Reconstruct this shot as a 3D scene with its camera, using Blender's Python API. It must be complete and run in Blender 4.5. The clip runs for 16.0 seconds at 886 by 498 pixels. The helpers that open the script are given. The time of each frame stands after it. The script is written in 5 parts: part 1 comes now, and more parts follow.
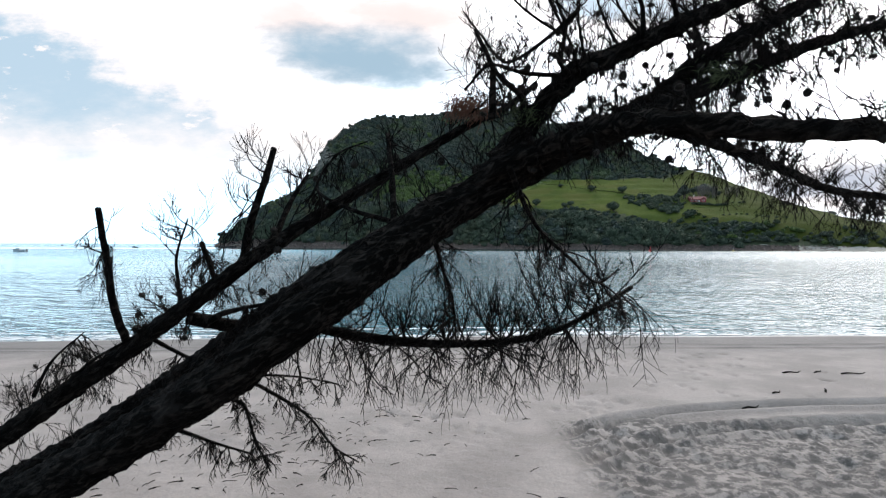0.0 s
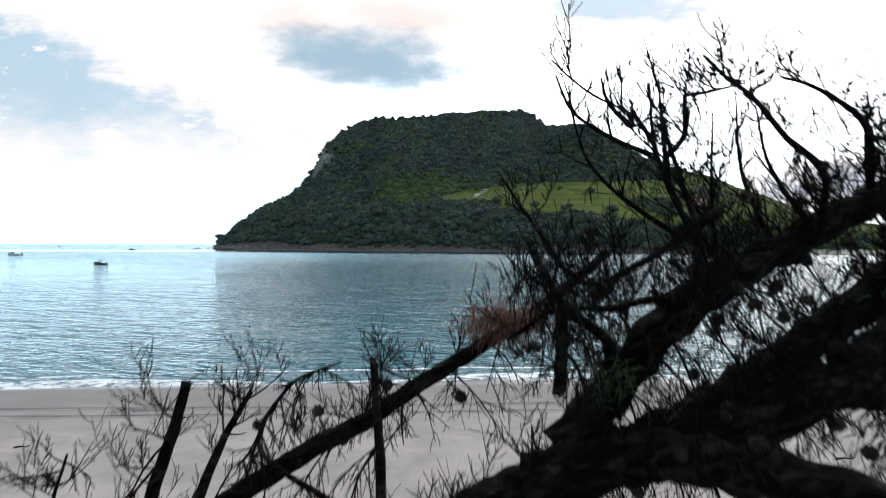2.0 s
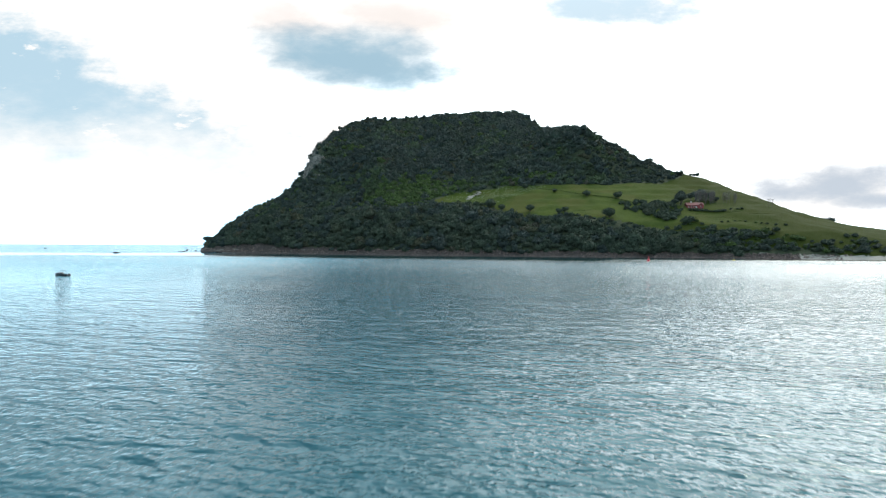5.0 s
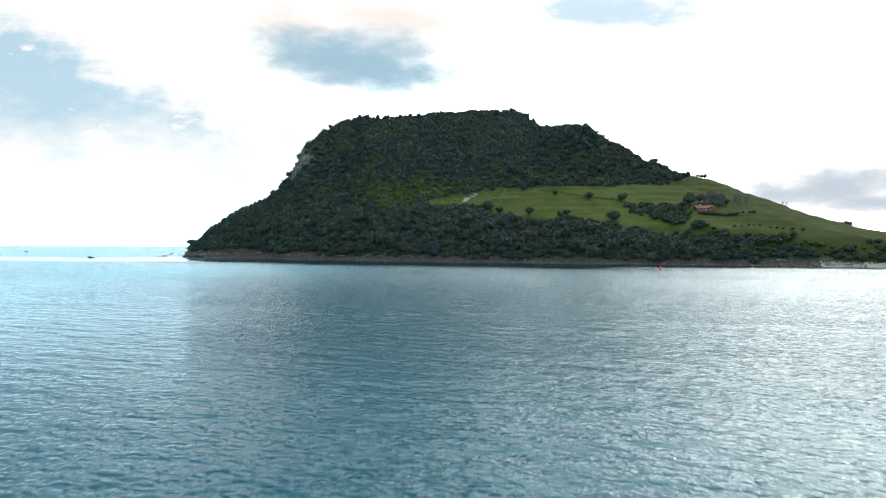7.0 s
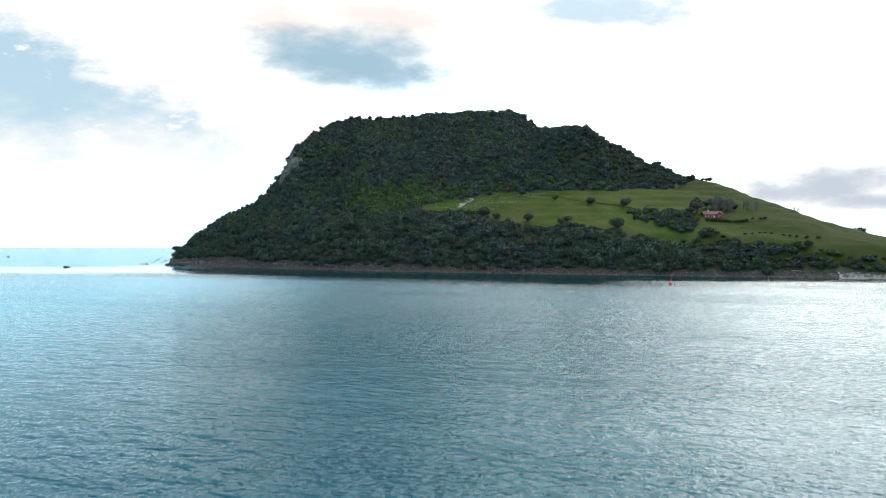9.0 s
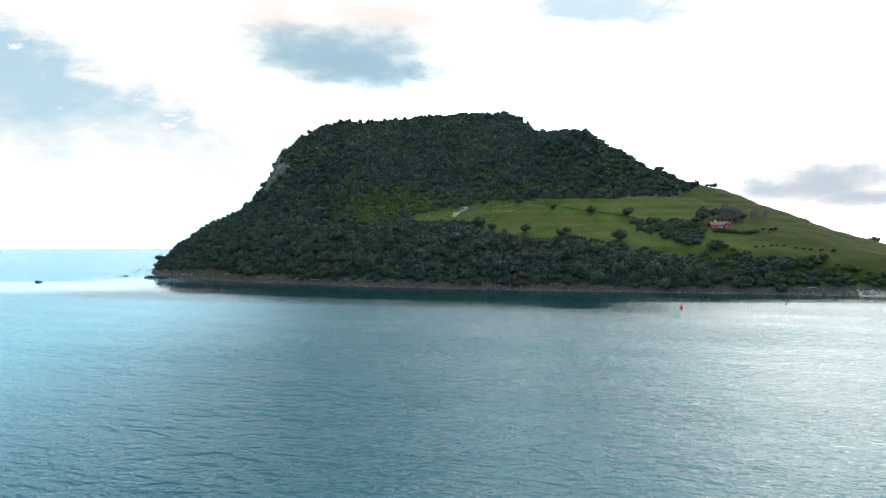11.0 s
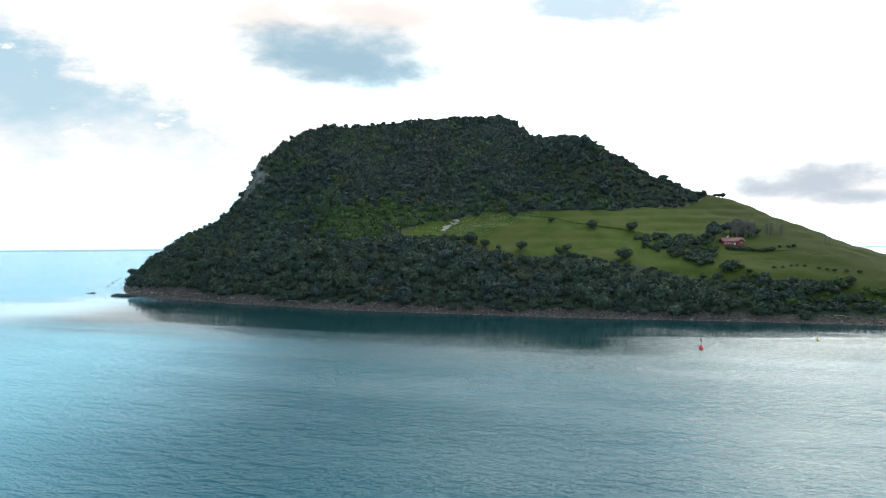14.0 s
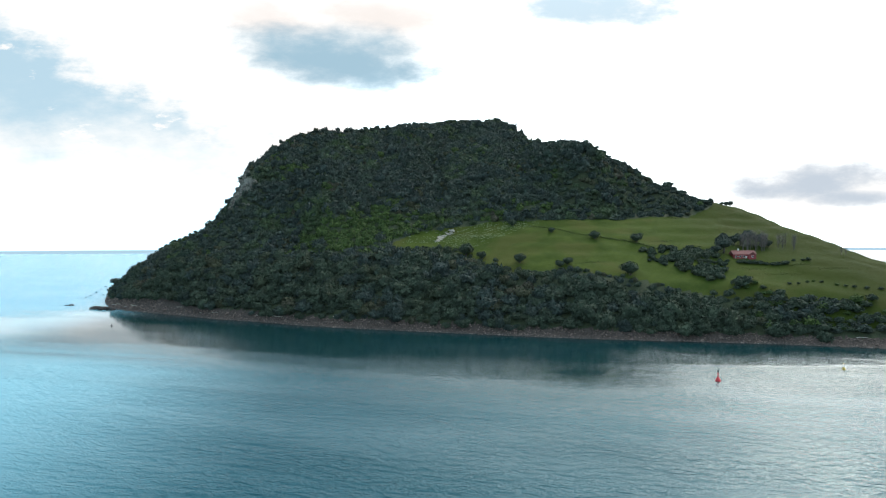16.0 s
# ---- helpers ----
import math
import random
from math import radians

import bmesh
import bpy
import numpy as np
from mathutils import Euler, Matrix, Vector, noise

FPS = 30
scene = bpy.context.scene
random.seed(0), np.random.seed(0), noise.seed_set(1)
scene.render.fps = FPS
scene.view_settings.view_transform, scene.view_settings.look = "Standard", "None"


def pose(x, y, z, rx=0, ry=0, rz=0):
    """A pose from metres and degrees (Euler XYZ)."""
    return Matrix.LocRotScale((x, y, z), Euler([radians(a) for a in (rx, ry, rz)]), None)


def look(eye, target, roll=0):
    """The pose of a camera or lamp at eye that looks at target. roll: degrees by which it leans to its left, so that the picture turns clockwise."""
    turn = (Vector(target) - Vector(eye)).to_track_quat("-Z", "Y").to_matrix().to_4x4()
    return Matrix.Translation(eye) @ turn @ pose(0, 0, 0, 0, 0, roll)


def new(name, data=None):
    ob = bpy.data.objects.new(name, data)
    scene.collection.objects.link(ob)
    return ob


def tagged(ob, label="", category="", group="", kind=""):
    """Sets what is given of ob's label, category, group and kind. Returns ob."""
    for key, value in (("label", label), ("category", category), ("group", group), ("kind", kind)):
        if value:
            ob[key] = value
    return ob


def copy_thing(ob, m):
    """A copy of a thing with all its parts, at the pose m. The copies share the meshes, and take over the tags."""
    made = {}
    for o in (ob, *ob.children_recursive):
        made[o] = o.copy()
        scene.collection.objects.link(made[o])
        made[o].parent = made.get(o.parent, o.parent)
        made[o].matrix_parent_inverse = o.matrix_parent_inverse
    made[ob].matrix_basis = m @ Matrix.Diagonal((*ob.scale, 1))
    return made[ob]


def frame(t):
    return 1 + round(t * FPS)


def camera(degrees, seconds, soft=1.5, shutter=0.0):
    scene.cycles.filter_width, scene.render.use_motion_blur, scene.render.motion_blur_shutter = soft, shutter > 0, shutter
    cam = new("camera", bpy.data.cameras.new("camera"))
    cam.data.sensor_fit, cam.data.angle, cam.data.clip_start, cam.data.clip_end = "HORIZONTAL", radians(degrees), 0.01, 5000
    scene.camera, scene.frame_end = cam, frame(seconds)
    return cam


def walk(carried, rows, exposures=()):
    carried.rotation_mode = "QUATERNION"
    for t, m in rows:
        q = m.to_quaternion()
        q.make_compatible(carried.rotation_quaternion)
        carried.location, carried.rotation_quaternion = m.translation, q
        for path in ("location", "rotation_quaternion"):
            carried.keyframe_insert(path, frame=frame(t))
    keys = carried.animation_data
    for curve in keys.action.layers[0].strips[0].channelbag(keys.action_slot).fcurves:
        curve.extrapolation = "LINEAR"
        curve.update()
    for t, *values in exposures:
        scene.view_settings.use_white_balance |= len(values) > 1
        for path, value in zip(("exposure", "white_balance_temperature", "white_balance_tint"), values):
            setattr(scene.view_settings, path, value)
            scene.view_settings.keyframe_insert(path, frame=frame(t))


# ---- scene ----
cam = camera(72.0, 16.0, soft=1.15, shutter=0.45)
walk(cam, [
    (0, pose(0.06, 25.98, 5.72, 89.46, -0.08, -0.04)),
    (0.5, pose(0.03, 26.54, 6.09, 89.47, -0.08, 0.01)),
    (1, pose(-0.01, 27.26, 6.63, 89.49, -0.08, 0.03)),
    (1.5, pose(-0.05, 27.95, 7.19, 89.51, -0.08, -0.03)),
    (2, pose(-0.10, 28.78, 7.82, 89.51, -0.10, -0.17)),
    (2.5, pose(-0.11, 29.42, 8.36, 89.53, -0.12, -0.33)),
    (3, pose(-0.04, 30.20, 9.03, 89.51, -0.12, -0.44)),
    (3.5, pose(-0.14, 31.15, 9.55, 89.47, -0.12, -0.52)),
    (4, pose(-0.03, 32.07, 10.32, 89.46, -0.13, -0.60)),
    (4.6, pose(0.56, 37.18, 10.77, 89.52, -0.17, -0.69)),
    (5.2, pose(1.69, 47.61, 11.01, 89.62, -0.23, -0.79)),
    (5.85, pose(3.08, 61.20, 11.43, 89.72, -0.29, -0.89)),
    (6.5, pose(4.18, 73.22, 12.42, 89.77, -0.32, -0.98)),
    (7, pose(4.56, 80.81, 14.07, 89.75, -0.29, -1.04)),
    (7.5, pose(5.41, 88.06, 15.78, 89.75, -0.25, -1.10)),
    (8, pose(6.20, 95.46, 17.74, 89.74, -0.20, -1.17)),
    (8.5, pose(6.84, 103.03, 20.14, 89.72, -0.16, -1.25)),
    (9, pose(7.38, 110.79, 22.78, 89.68, -0.13, -1.35)),
    (11.5, pose(12.40, 148.46, 38.64, 89.50, 0.19, -1.78)),
    (12, pose(13.45, 155.88, 41.28, 89.50, 0.23, -1.86)),
    (12.5, pose(14.51, 163.30, 43.72, 89.49, 0.26, -1.93)),
    (13, pose(15.75, 170.55, 46.09, 89.48, 0.25, -2.01)),
    (13.5, pose(16.87, 177.65, 48.39, 89.46, 0.26, -2.08)),
    (14, pose(17.95, 184.79, 50.73, 89.46, 0.28, -2.15)),
    (14.5, pose(19.06, 191.57, 53.08, 89.48, 0.30, -2.22)),
    (15, pose(19.98, 198.27, 55.42, 89.48, 0.28, -2.28)),
    (15.5, pose(20.99, 204.98, 57.46, 89.51, 0.25, -2.31)),
    (16, pose(22.30, 211.93, 59.29, 89.58, 0.23, -2.32)),
], exposures=[(0.0, 0.1, 6620, 17), (2.0, 0.1, 6620, 16), (4.0, 0.1, 6560, 12), (6.5, 0.1, 6500, 10), (16.0, 0.1, 6500, 10)])

# ---- sky and sun ----
SUN_AZ, SUN_EL = radians(40), radians(46)      # to the right of the way ahead, behind thin cloud


class Nodes:
    """A short way to wire a node tree."""

    def __init__(self, tree):
        self.tree = tree
        tree.nodes.clear()

    def add(self, kind, ins=None, **props):
        n = self.tree.nodes.new(kind)
        for k, v in props.items():
            if k == "operation":
                n.operation = v
            elif k == "blend_type":
                n.blend_type = v
            elif k == "data_type":
                n.data_type = v
            elif k == "sky_type":
                n.sky_type = v
            elif k == "interpolation_type":
                n.interpolation_type = v
            elif k == "clamp":
                n.clamp = v
            elif k == "use_clamp":
                n.use_clamp = v
        for k, v in (ins or {}).items():
            if isinstance(v, bpy.types.NodeSocket):
                self.tree.links.new(v, n.inputs[k])
            else:
                n.inputs[k].default_value = v
        return n

    def math(self, op, a, b=0.0, c=0.0, clamp=False):
        return self.add("ShaderNodeMath", {0: a, 1: b, 2: c}, operation=op, use_clamp=clamp).outputs[0]

    def ramp(self, value, lo, hi):
        """0 at lo, 1 at hi, smooth between."""
        return self.add("ShaderNodeMapRange", {"Value": value, "From Min": lo, "From Max": hi},
                        interpolation_type="SMOOTHSTEP").outputs[0]

    def mix(self, fac, a, b, blend="MIX"):
        n = self.add("ShaderNodeMix", data_type="RGBA", blend_type=blend)
        for k, v in ((0, fac), (6, a), (7, b)):
            if isinstance(v, bpy.types.NodeSocket):
                self.tree.links.new(v, n.inputs[k])
            else:
                n.inputs[k].default_value = v if k == 0 else (*v, 1.0)
        return n.outputs[2]

    def noise(self, vec, scale, detail=4.0, rough=0.55, dist=0.0):
        return self.add("ShaderNodeTexNoise", {"Vector": vec, "Scale": scale, "Detail": detail, "Roughness": rough,
                                               "Distortion": dist}).outputs[0]


world = bpy.data.worlds.new("sky")
scene.world = world
world.use_nodes = True
N = Nodes(world.node_tree)
sky = N.add("ShaderNodeTexSky", sky_type="NISHITA")
sky.sun_disc, sky.sun_elevation, sky.sun_rotation = False, SUN_EL, SUN_AZ
sky.air_density, sky.dust_density, sky.ozone_density = 1.0, 0.6, 1.2
way = N.add("ShaderNodeTexCoord").outputs["Generated"]
sep = N.add("ShaderNodeSeparateXYZ", {0: way})
wx, wy, wz = sep.outputs
ahead = N.math("MAXIMUM", wy, 0.05)
u, v = N.math("DIVIDE", wx, ahead), N.math("DIVIDE", wz, ahead)
front = N.ramp(wy, 0.1, 0.3)
uv = N.add("ShaderNodeCombineXYZ", {0: u, 1: N.math("MULTIPLY", v, 2.2), 2: 0.0}).outputs[0]
billow = N.noise(uv, 7.0, 7.0, 0.62)
wisp = N.noise(uv, 16.0, 6.0, 0.6)
rag = N.math("MULTIPLY", N.math("SUBTRACT", billow, 0.5), 1.0)
ragf = N.math("MULTIPLY", N.math("SUBTRACT", wisp, 0.5), 1.0)


def gap(cu, cv, ru, rv, tilt=0.0, soft=0.6, ragged=1.0):
    """An opening in the cloud round the direction (cu, cv)."""
    du, dv = N.math("SUBTRACT", u, cu), N.math("SUBTRACT", v, cv)
    dv = N.math("ADD", dv, N.math("MULTIPLY", du, tilt))
    q = N.math("ADD", N.math("POWER", N.math("ABSOLUTE", N.math("DIVIDE", du, ru)), 2.0),
               N.math("POWER", N.math("ABSOLUTE", N.math("DIVIDE", dv, rv)), 2.0))
    q = N.math("ADD", q, N.math("MULTIPLY", rag, 2.2 * ragged))
    return N.math("MULTIPLY", N.ramp(q, 1.0 + soft, 1.0 - soft), front)


def both(*vals):
    out = vals[0]
    for o in vals[1:]:
        out = N.math("MAXIMUM", out, o)
    return out


# the clear wedge at the left edge, thinning into haze towards the horizon
edge = N.math("SUBTRACT", N.math("SUBTRACT", 0.077, N.math("MULTIPLY", u, 0.467)), v)
edge = N.math("ADD", edge, N.math("MULTIPLY", rag, 0.22))
edge = N.math("ADD", edge, N.math("MULTIPLY", ragf, 0.10))
wedge = N.math("MULTIPLY", N.ramp(edge, 0.0, 0.075), N.math("MULTIPLY", N.ramp(N.math("ADD", v, N.math("MULTIPLY", rag, 0.25)), 0.09, 0.27), front))
wedge = N.math("MULTIPLY", wedge, N.math("SUBTRACT", 1.0, N.math("MULTIPLY", N.ramp(ragf, 0.08, 0.2), 0.85)))
hole = gap(-0.125, 0.304, 0.142, 0.046, tilt=0.10, soft=1.15, ragged=1.9)
hole_tip = gap(-0.078, 0.278, 0.062, 0.036, soft=1.1, ragged=1.5)
hole_right = N.math("MULTIPLY", gap(0.315, 0.392, 0.12, 0.030, tilt=-0.05, soft=1.0, ragged=3.2), 0.80)
clear = both(wedge, hole_right)
# grey undersides
under = both(gap(0.67, 0.105, 0.15, 0.024, tilt=-0.10, soft=1.3, ragged=2.4), gap(0.735, 0.075, 0.07, 0.014, soft=1.3, ragged=2.0))
under = both(under, N.math("MULTIPLY", gap(0.285, 0.278, 0.018, 0.010, soft=0.9, ragged=0.5), 0.7))
pink = both(gap(-0.30, 0.385, 0.16, 0.03, tilt=0.2, soft=0.9, ragged=1.3), gap(-0.05, 0.39, 0.12, 0.04, soft=0.9, ragged=1.2))
# beyond the view: broken cloud with clear sky between
over = N.ramp(N.noise(way, 2.2, 6.0, 0.6), 0.30, 0.50)
toward = (math.sin(SUN_AZ) * math.cos(SUN_EL), math.cos(SUN_AZ) * math.cos(SUN_EL), math.sin(SUN_EL))
sunward = N.ramp(N.add("ShaderNodeVectorMath", {0: way, 1: toward}, operation="DOT_PRODUCT").outputs["Value"], 0.62, 1.0)
open_sky = N.math("MULTIPLY", N.math("MULTIPLY", over, N.ramp(wz, 0.38, 0.50)), N.math("SUBTRACT", 0.90, N.math("MULTIPLY", sunward, 0.75)))
clear = both(clear, open_sky, N.math("MULTIPLY", N.math("MULTIPLY", over, N.math("SUBTRACT", 1.0, front)), 0.8))
high = N.ramp(wz, 0.28, 0.55)
blue = N.mix(0.85, N.mix(1.0, sky.outputs[0], (0.10, 0.10, 0.10), "MULTIPLY"), N.mix(N.ramp(wz, 0.45, 0.85), N.mix(high, (0.52, 0.72, 0.83), (0.72, 1.04, 1.24)), (0.40, 0.64, 0.80)))
aside = N.ramp(N.add("ShaderNodeVectorMath", {0: way, 1: toward}, operation="DOT_PRODUCT").outputs["Value"], 0.30, 0.72)
bright = N.mix(sunward, N.mix(aside, (1.50, 2.30, 2.75), (2.5, 2.95, 3.2)), (4.3, 4.4, 4.3))
# the cloud thins out round the gaps
thin = both(gap(0.70, 0.095, 0.24, 0.055, soft=0.9, ragged=0.6), gap(-0.14, 0.33, 0.25, 0.09, soft=0.9, ragged=0.6), gap(0.31, 0.40, 0.20, 0.06, soft=0.9, ragged=0.6), N.math("MULTIPLY", N.ramp(edge, -0.12, -0.03), front))
bright = N.mix(thin, bright, (1.05, 1.03, 1.00))
low = N.math("MULTIPLY", N.math("MULTIPLY", N.ramp(edge, -0.12, -0.03), front), N.ramp(v, 0.17, 0.03))
bright = N.mix(low, bright, (1.14, 1.72, 2.05))
cloud = N.mix(under, bright, (0.55, 0.62, 0.70))
cloud = N.mix(N.math("MULTIPLY", pink, 0.75), cloud, (0.86, 0.79, 0.75))
seen = N.mix(N.math("MULTIPLY", both(hole, hole_tip), 0.90), N.mix(clear, cloud, blue), (0.29, 0.49, 0.62))
# the far sea beyond the sheet of water
seen = N.mix(N.ramp(wz, -0.0058, -0.0070), seen, (0.42, 0.62, 0.76))
back = N.add("ShaderNodeBackground", {"Color": seen, "Strength": 1.0})
N.tree.links.new(back.outputs[0], N.add("ShaderNodeOutputWorld").inputs[0])

lamp = bpy.data.lights.new("sun", "SUN")
lamp.energy, lamp.angle, lamp.color = 1.2, radians(14), (1.0, 0.89, 0.76)
sun = new("sun", lamp)
sun.matrix_world = look((math.sin(SUN_AZ) * math.cos(SUN_EL) * 900, math.cos(SUN_AZ) * math.cos(SUN_EL) * 900, math.sin(SUN_EL) * 900), (0, 0, 0))


# ---- materials ----
def surface(name, dark, light, size, rough=0.9, bump=0.3, fine=6.0, third=None, bump_size=None, spec=0.3, island=0.0, ridge=None):
    """A rough natural surface: two colours by a coarse and a fine noise, a third in patches, and relief."""
    m = bpy.data.materials.new(name)
    m.use_nodes = True
    k = Nodes(m.node_tree)
    pos = k.add("ShaderNodeTexCoord").outputs["Object"]
    coarse = k.noise(pos, 1.0 / size, 5.0, 0.6)
    small = k.noise(pos, fine / size, 4.0, 0.6)
    fac = k.math("ADD", k.math("MULTIPLY", coarse, 0.6), k.math("MULTIPLY", small, 0.4))
    col = k.mix(k.ramp(fac, 0.33, 0.67), dark, light)
    if third:
        col = k.mix(k.math("MULTIPLY", k.ramp(k.noise(pos, 0.37 / size, 3.0), 0.5, 0.66), 0.8), col, third)
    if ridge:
        # painted shade: darker grass towards the ridge end, where the slope turns from the light
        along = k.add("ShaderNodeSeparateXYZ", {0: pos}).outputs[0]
        dry_or_shaded = k.ramp(k.math("ADD", along, k.math("MULTIPLY", k.math("SUBTRACT", coarse, 0.5), 160.0)), 205.0, 330.0)
        col = k.mix(k.math("MULTIPLY", dry_or_shaded, 0.85), col, ridge)
    if island:
        geo = k.add("ShaderNodeNewGeometry").outputs["Random Per Island"]
        gain = k.math("ADD", 1.0 - island, k.math("MULTIPLY", geo, 2 * island))
        mul = k.add("ShaderNodeCombineColor", {0: gain, 1: gain, 2: gain}).outputs[0]
        col = k.mix(1.0, col, mul, "MULTIPLY")
    b = k.add("ShaderNodeBump", {"Strength": bump, "Distance": (bump_size or size) * 0.12,
                                 "Height": k.noise(pos, fine / (bump_size or size), 5.0, 0.65)})
    p = k.add("ShaderNodeBsdfPrincipled", {"Base Color": col, "Roughness": rough, "Specular IOR Level": spec, "Normal": b.outputs[0]})
    k.tree.links.new(p.outputs[0], k.add("ShaderNodeOutputMaterial").inputs[0])
    return m


def paint(name, colour, rough=0.5, metal=0.0, wear=0.25, size=0.4):
    """Weathered paint: the colour, dulled in patches."""
    m = bpy.data.materials.new(name)
    m.use_nodes = True
    k = Nodes(m.node_tree)
    pos = k.add("ShaderNodeTexCoord").outputs["Object"]
    worn = k.ramp(k.noise(pos, 1.0 / size, 6.0, 0.65), 0.45, 0.75)
    col = k.mix(k.math("MULTIPLY", worn, wear), colour, tuple(c * 0.45 + 0.03 for c in colour))
    b = k.add("ShaderNodeBump", {"Strength": 0.15, "Distance": 0.01, "Height": k.noise(pos, 14.0 / size, 3.0)})
    p = k.add("ShaderNodeBsdfPrincipled", {"Base Color": col, "Roughness": k.math("ADD", rough, k.math("MULTIPLY", worn, 0.2)),
                                           "Metallic": metal, "Normal": b.outputs[0]})
    k.tree.links.new(p.outputs[0], k.add("ShaderNodeOutputMaterial").inputs[0])
    return m


def sea_material():
    m = bpy.data.materials.new("sea_water")
    m.use_nodes = True
    k = Nodes(m.node_tree)
    pos = k.add("ShaderNodeTexCoord").outputs["Object"]
    sx, sy, sz = k.add("ShaderNodeSeparateXYZ", {0: pos}).outputs
    # wind waves lie across the channel: longer along x than along y
    along = k.math("SUBTRACT", k.math("MULTIPLY", sx, 0.95), k.math("MULTIPLY", sy, 0.31))
    across = k.math("ADD", k.math("MULTIPLY", sx, 0.31), k.math("MULTIPLY", sy, 0.95))
    near = k.add("ShaderNodeCombineXYZ", {0: k.math("MULTIPLY", along, 0.55), 1: across, 2: 0.0}).outputs[0]

    def ripple(wave, stretch, height, detail, rough, dist, step):
        """The slope of a rippled surface: along and across the waves, from the heights at three neighbouring points."""
        def h(da, dc):
            p = k.add("ShaderNodeCombineXYZ", {0: k.math("MULTIPLY", k.math("ADD", along, da), stretch), 1: k.math("ADD", across, dc), 2: wave * 7.0}).outputs[0]
            return k.noise(p, 1.0 / wave, detail, rough, dist)
        h0 = h(0.0, 0.0)
        return (k.math("MULTIPLY", k.math("SUBTRACT", h(step, 0.0), h0), height / step),
                k.math("MULTIPLY", k.math("SUBTRACT", h(0.0, step), h0), height / step))

    # slicks and gusts set how rough a stretch of water is
    gust = k.ramp(k.noise(near, 0.012, 4.0, 0.6, 0.5), 0.30, 0.66)
    streak = k.add("ShaderNodeCombineXYZ", {0: k.math("MULTIPLY", along, 0.12), 1: across, 2: 0.0}).outputs[0]
    bands = k.ramp(k.noise(streak, 0.045, 4.0, 0.6, 0.3), 0.36, 0.62)
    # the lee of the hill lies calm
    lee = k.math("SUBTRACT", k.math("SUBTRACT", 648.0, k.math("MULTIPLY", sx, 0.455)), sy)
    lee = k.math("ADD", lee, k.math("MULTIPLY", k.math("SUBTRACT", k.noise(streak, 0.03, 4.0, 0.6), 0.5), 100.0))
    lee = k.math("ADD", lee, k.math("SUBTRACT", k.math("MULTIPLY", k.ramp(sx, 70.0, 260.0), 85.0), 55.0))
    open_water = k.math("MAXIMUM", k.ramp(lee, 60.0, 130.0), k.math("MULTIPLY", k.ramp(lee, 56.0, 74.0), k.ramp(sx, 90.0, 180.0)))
    open_water = k.math("MAXIMUM", open_water, k.ramp(k.math("MULTIPLY", sx, -1.0), 270.0, 360.0))
    strength = k.math("MULTIPLY", k.math("ADD", 0.62, k.math("ADD", k.math("MULTIPLY", gust, 0.30), k.math("MULTIPLY", bands, 0.22))), k.math("ADD", 0.16, k.math("MULTIPLY", open_water, 0.84)))
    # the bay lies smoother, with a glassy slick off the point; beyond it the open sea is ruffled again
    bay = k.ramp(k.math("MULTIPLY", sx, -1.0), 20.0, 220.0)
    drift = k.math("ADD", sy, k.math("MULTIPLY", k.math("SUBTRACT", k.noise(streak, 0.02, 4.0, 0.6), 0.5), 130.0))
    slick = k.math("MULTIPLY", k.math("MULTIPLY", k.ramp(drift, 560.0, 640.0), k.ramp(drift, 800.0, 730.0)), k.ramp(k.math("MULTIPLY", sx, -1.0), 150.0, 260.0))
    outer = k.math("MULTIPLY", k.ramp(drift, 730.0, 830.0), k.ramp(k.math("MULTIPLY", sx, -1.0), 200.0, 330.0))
    strength = k.math("MULTIPLY", strength, k.math("SUBTRACT", 1.0, k.math("MULTIPLY", bay, k.math("ADD", 0.34, k.math("MULTIPLY", outer, 0.05)))))
    strength = k.math("MULTIPLY", strength, k.math("SUBTRACT", 1.0, k.math("MULTIPLY", slick, 0.85)))
    # wind waves of about a metre, short ripples on them, and a slow swell
    slope_a, slope_c, steep = 0.0, 0.0, 0.0
    for wave, stretch, height, detail, rough, dist, step, crest in ((0.34, 0.62, 0.115, 1.5, 0.5, 0.6, 0.035, 0.50),
                                                                    (0.80, 0.55, 0.20, 1.5, 0.5, 0.5, 0.07, 0.44), (2.6, 0.45, 0.26, 1.5, 0.5, 0.4, 0.22, 0.22), (11.0, 0.40, 0.50, 2.0, 0.5, 0.0, 1.0, 0.0)):
        ra, rc = ripple(wave, stretch, height, detail, rough, dist, step)
        slope_a, slope_c = k.math("ADD", slope_a, k.math("MULTIPLY", ra, 0.9)), k.math("ADD", slope_c, k.math("MULTIPLY", rc, 0.6))
        if crest:
            # crests are narrow, with a steep face towards the beach
            steep = k.math("ADD", steep, k.math("MULTIPLY", k.ramp(k.math("MULTIPLY", rc, wave / height), 0.22, 0.62), crest))
    slope_c = k.math("ADD", k.math("ADD", slope_c, steep), k.math("ADD", 0.02, k.math("MULTIPLY", k.ramp(sy, 150.0, 420.0), 0.20)))
    tx = k.math("ADD", k.math("MULTIPLY", slope_a, 0.95), k.math("MULTIPLY", slope_c, 0.31))
    ty = k.math("SUBTRACT", k.math("MULTIPLY", slope_c, 0.95), k.math("MULTIPLY", slope_a, 0.31))
    lean = k.add("ShaderNodeCombineXYZ", {0: k.math("MULTIPLY", k.math("MULTIPLY", tx, strength), -1.0), 1: k.math("MULTIPLY", k.math("MULTIPLY", ty, strength), -1.0), 2: 1.0}).outputs[0]
    facet = k.add("ShaderNodeVectorMath", {0: lean}, operation="NORMALIZE").outputs[0]
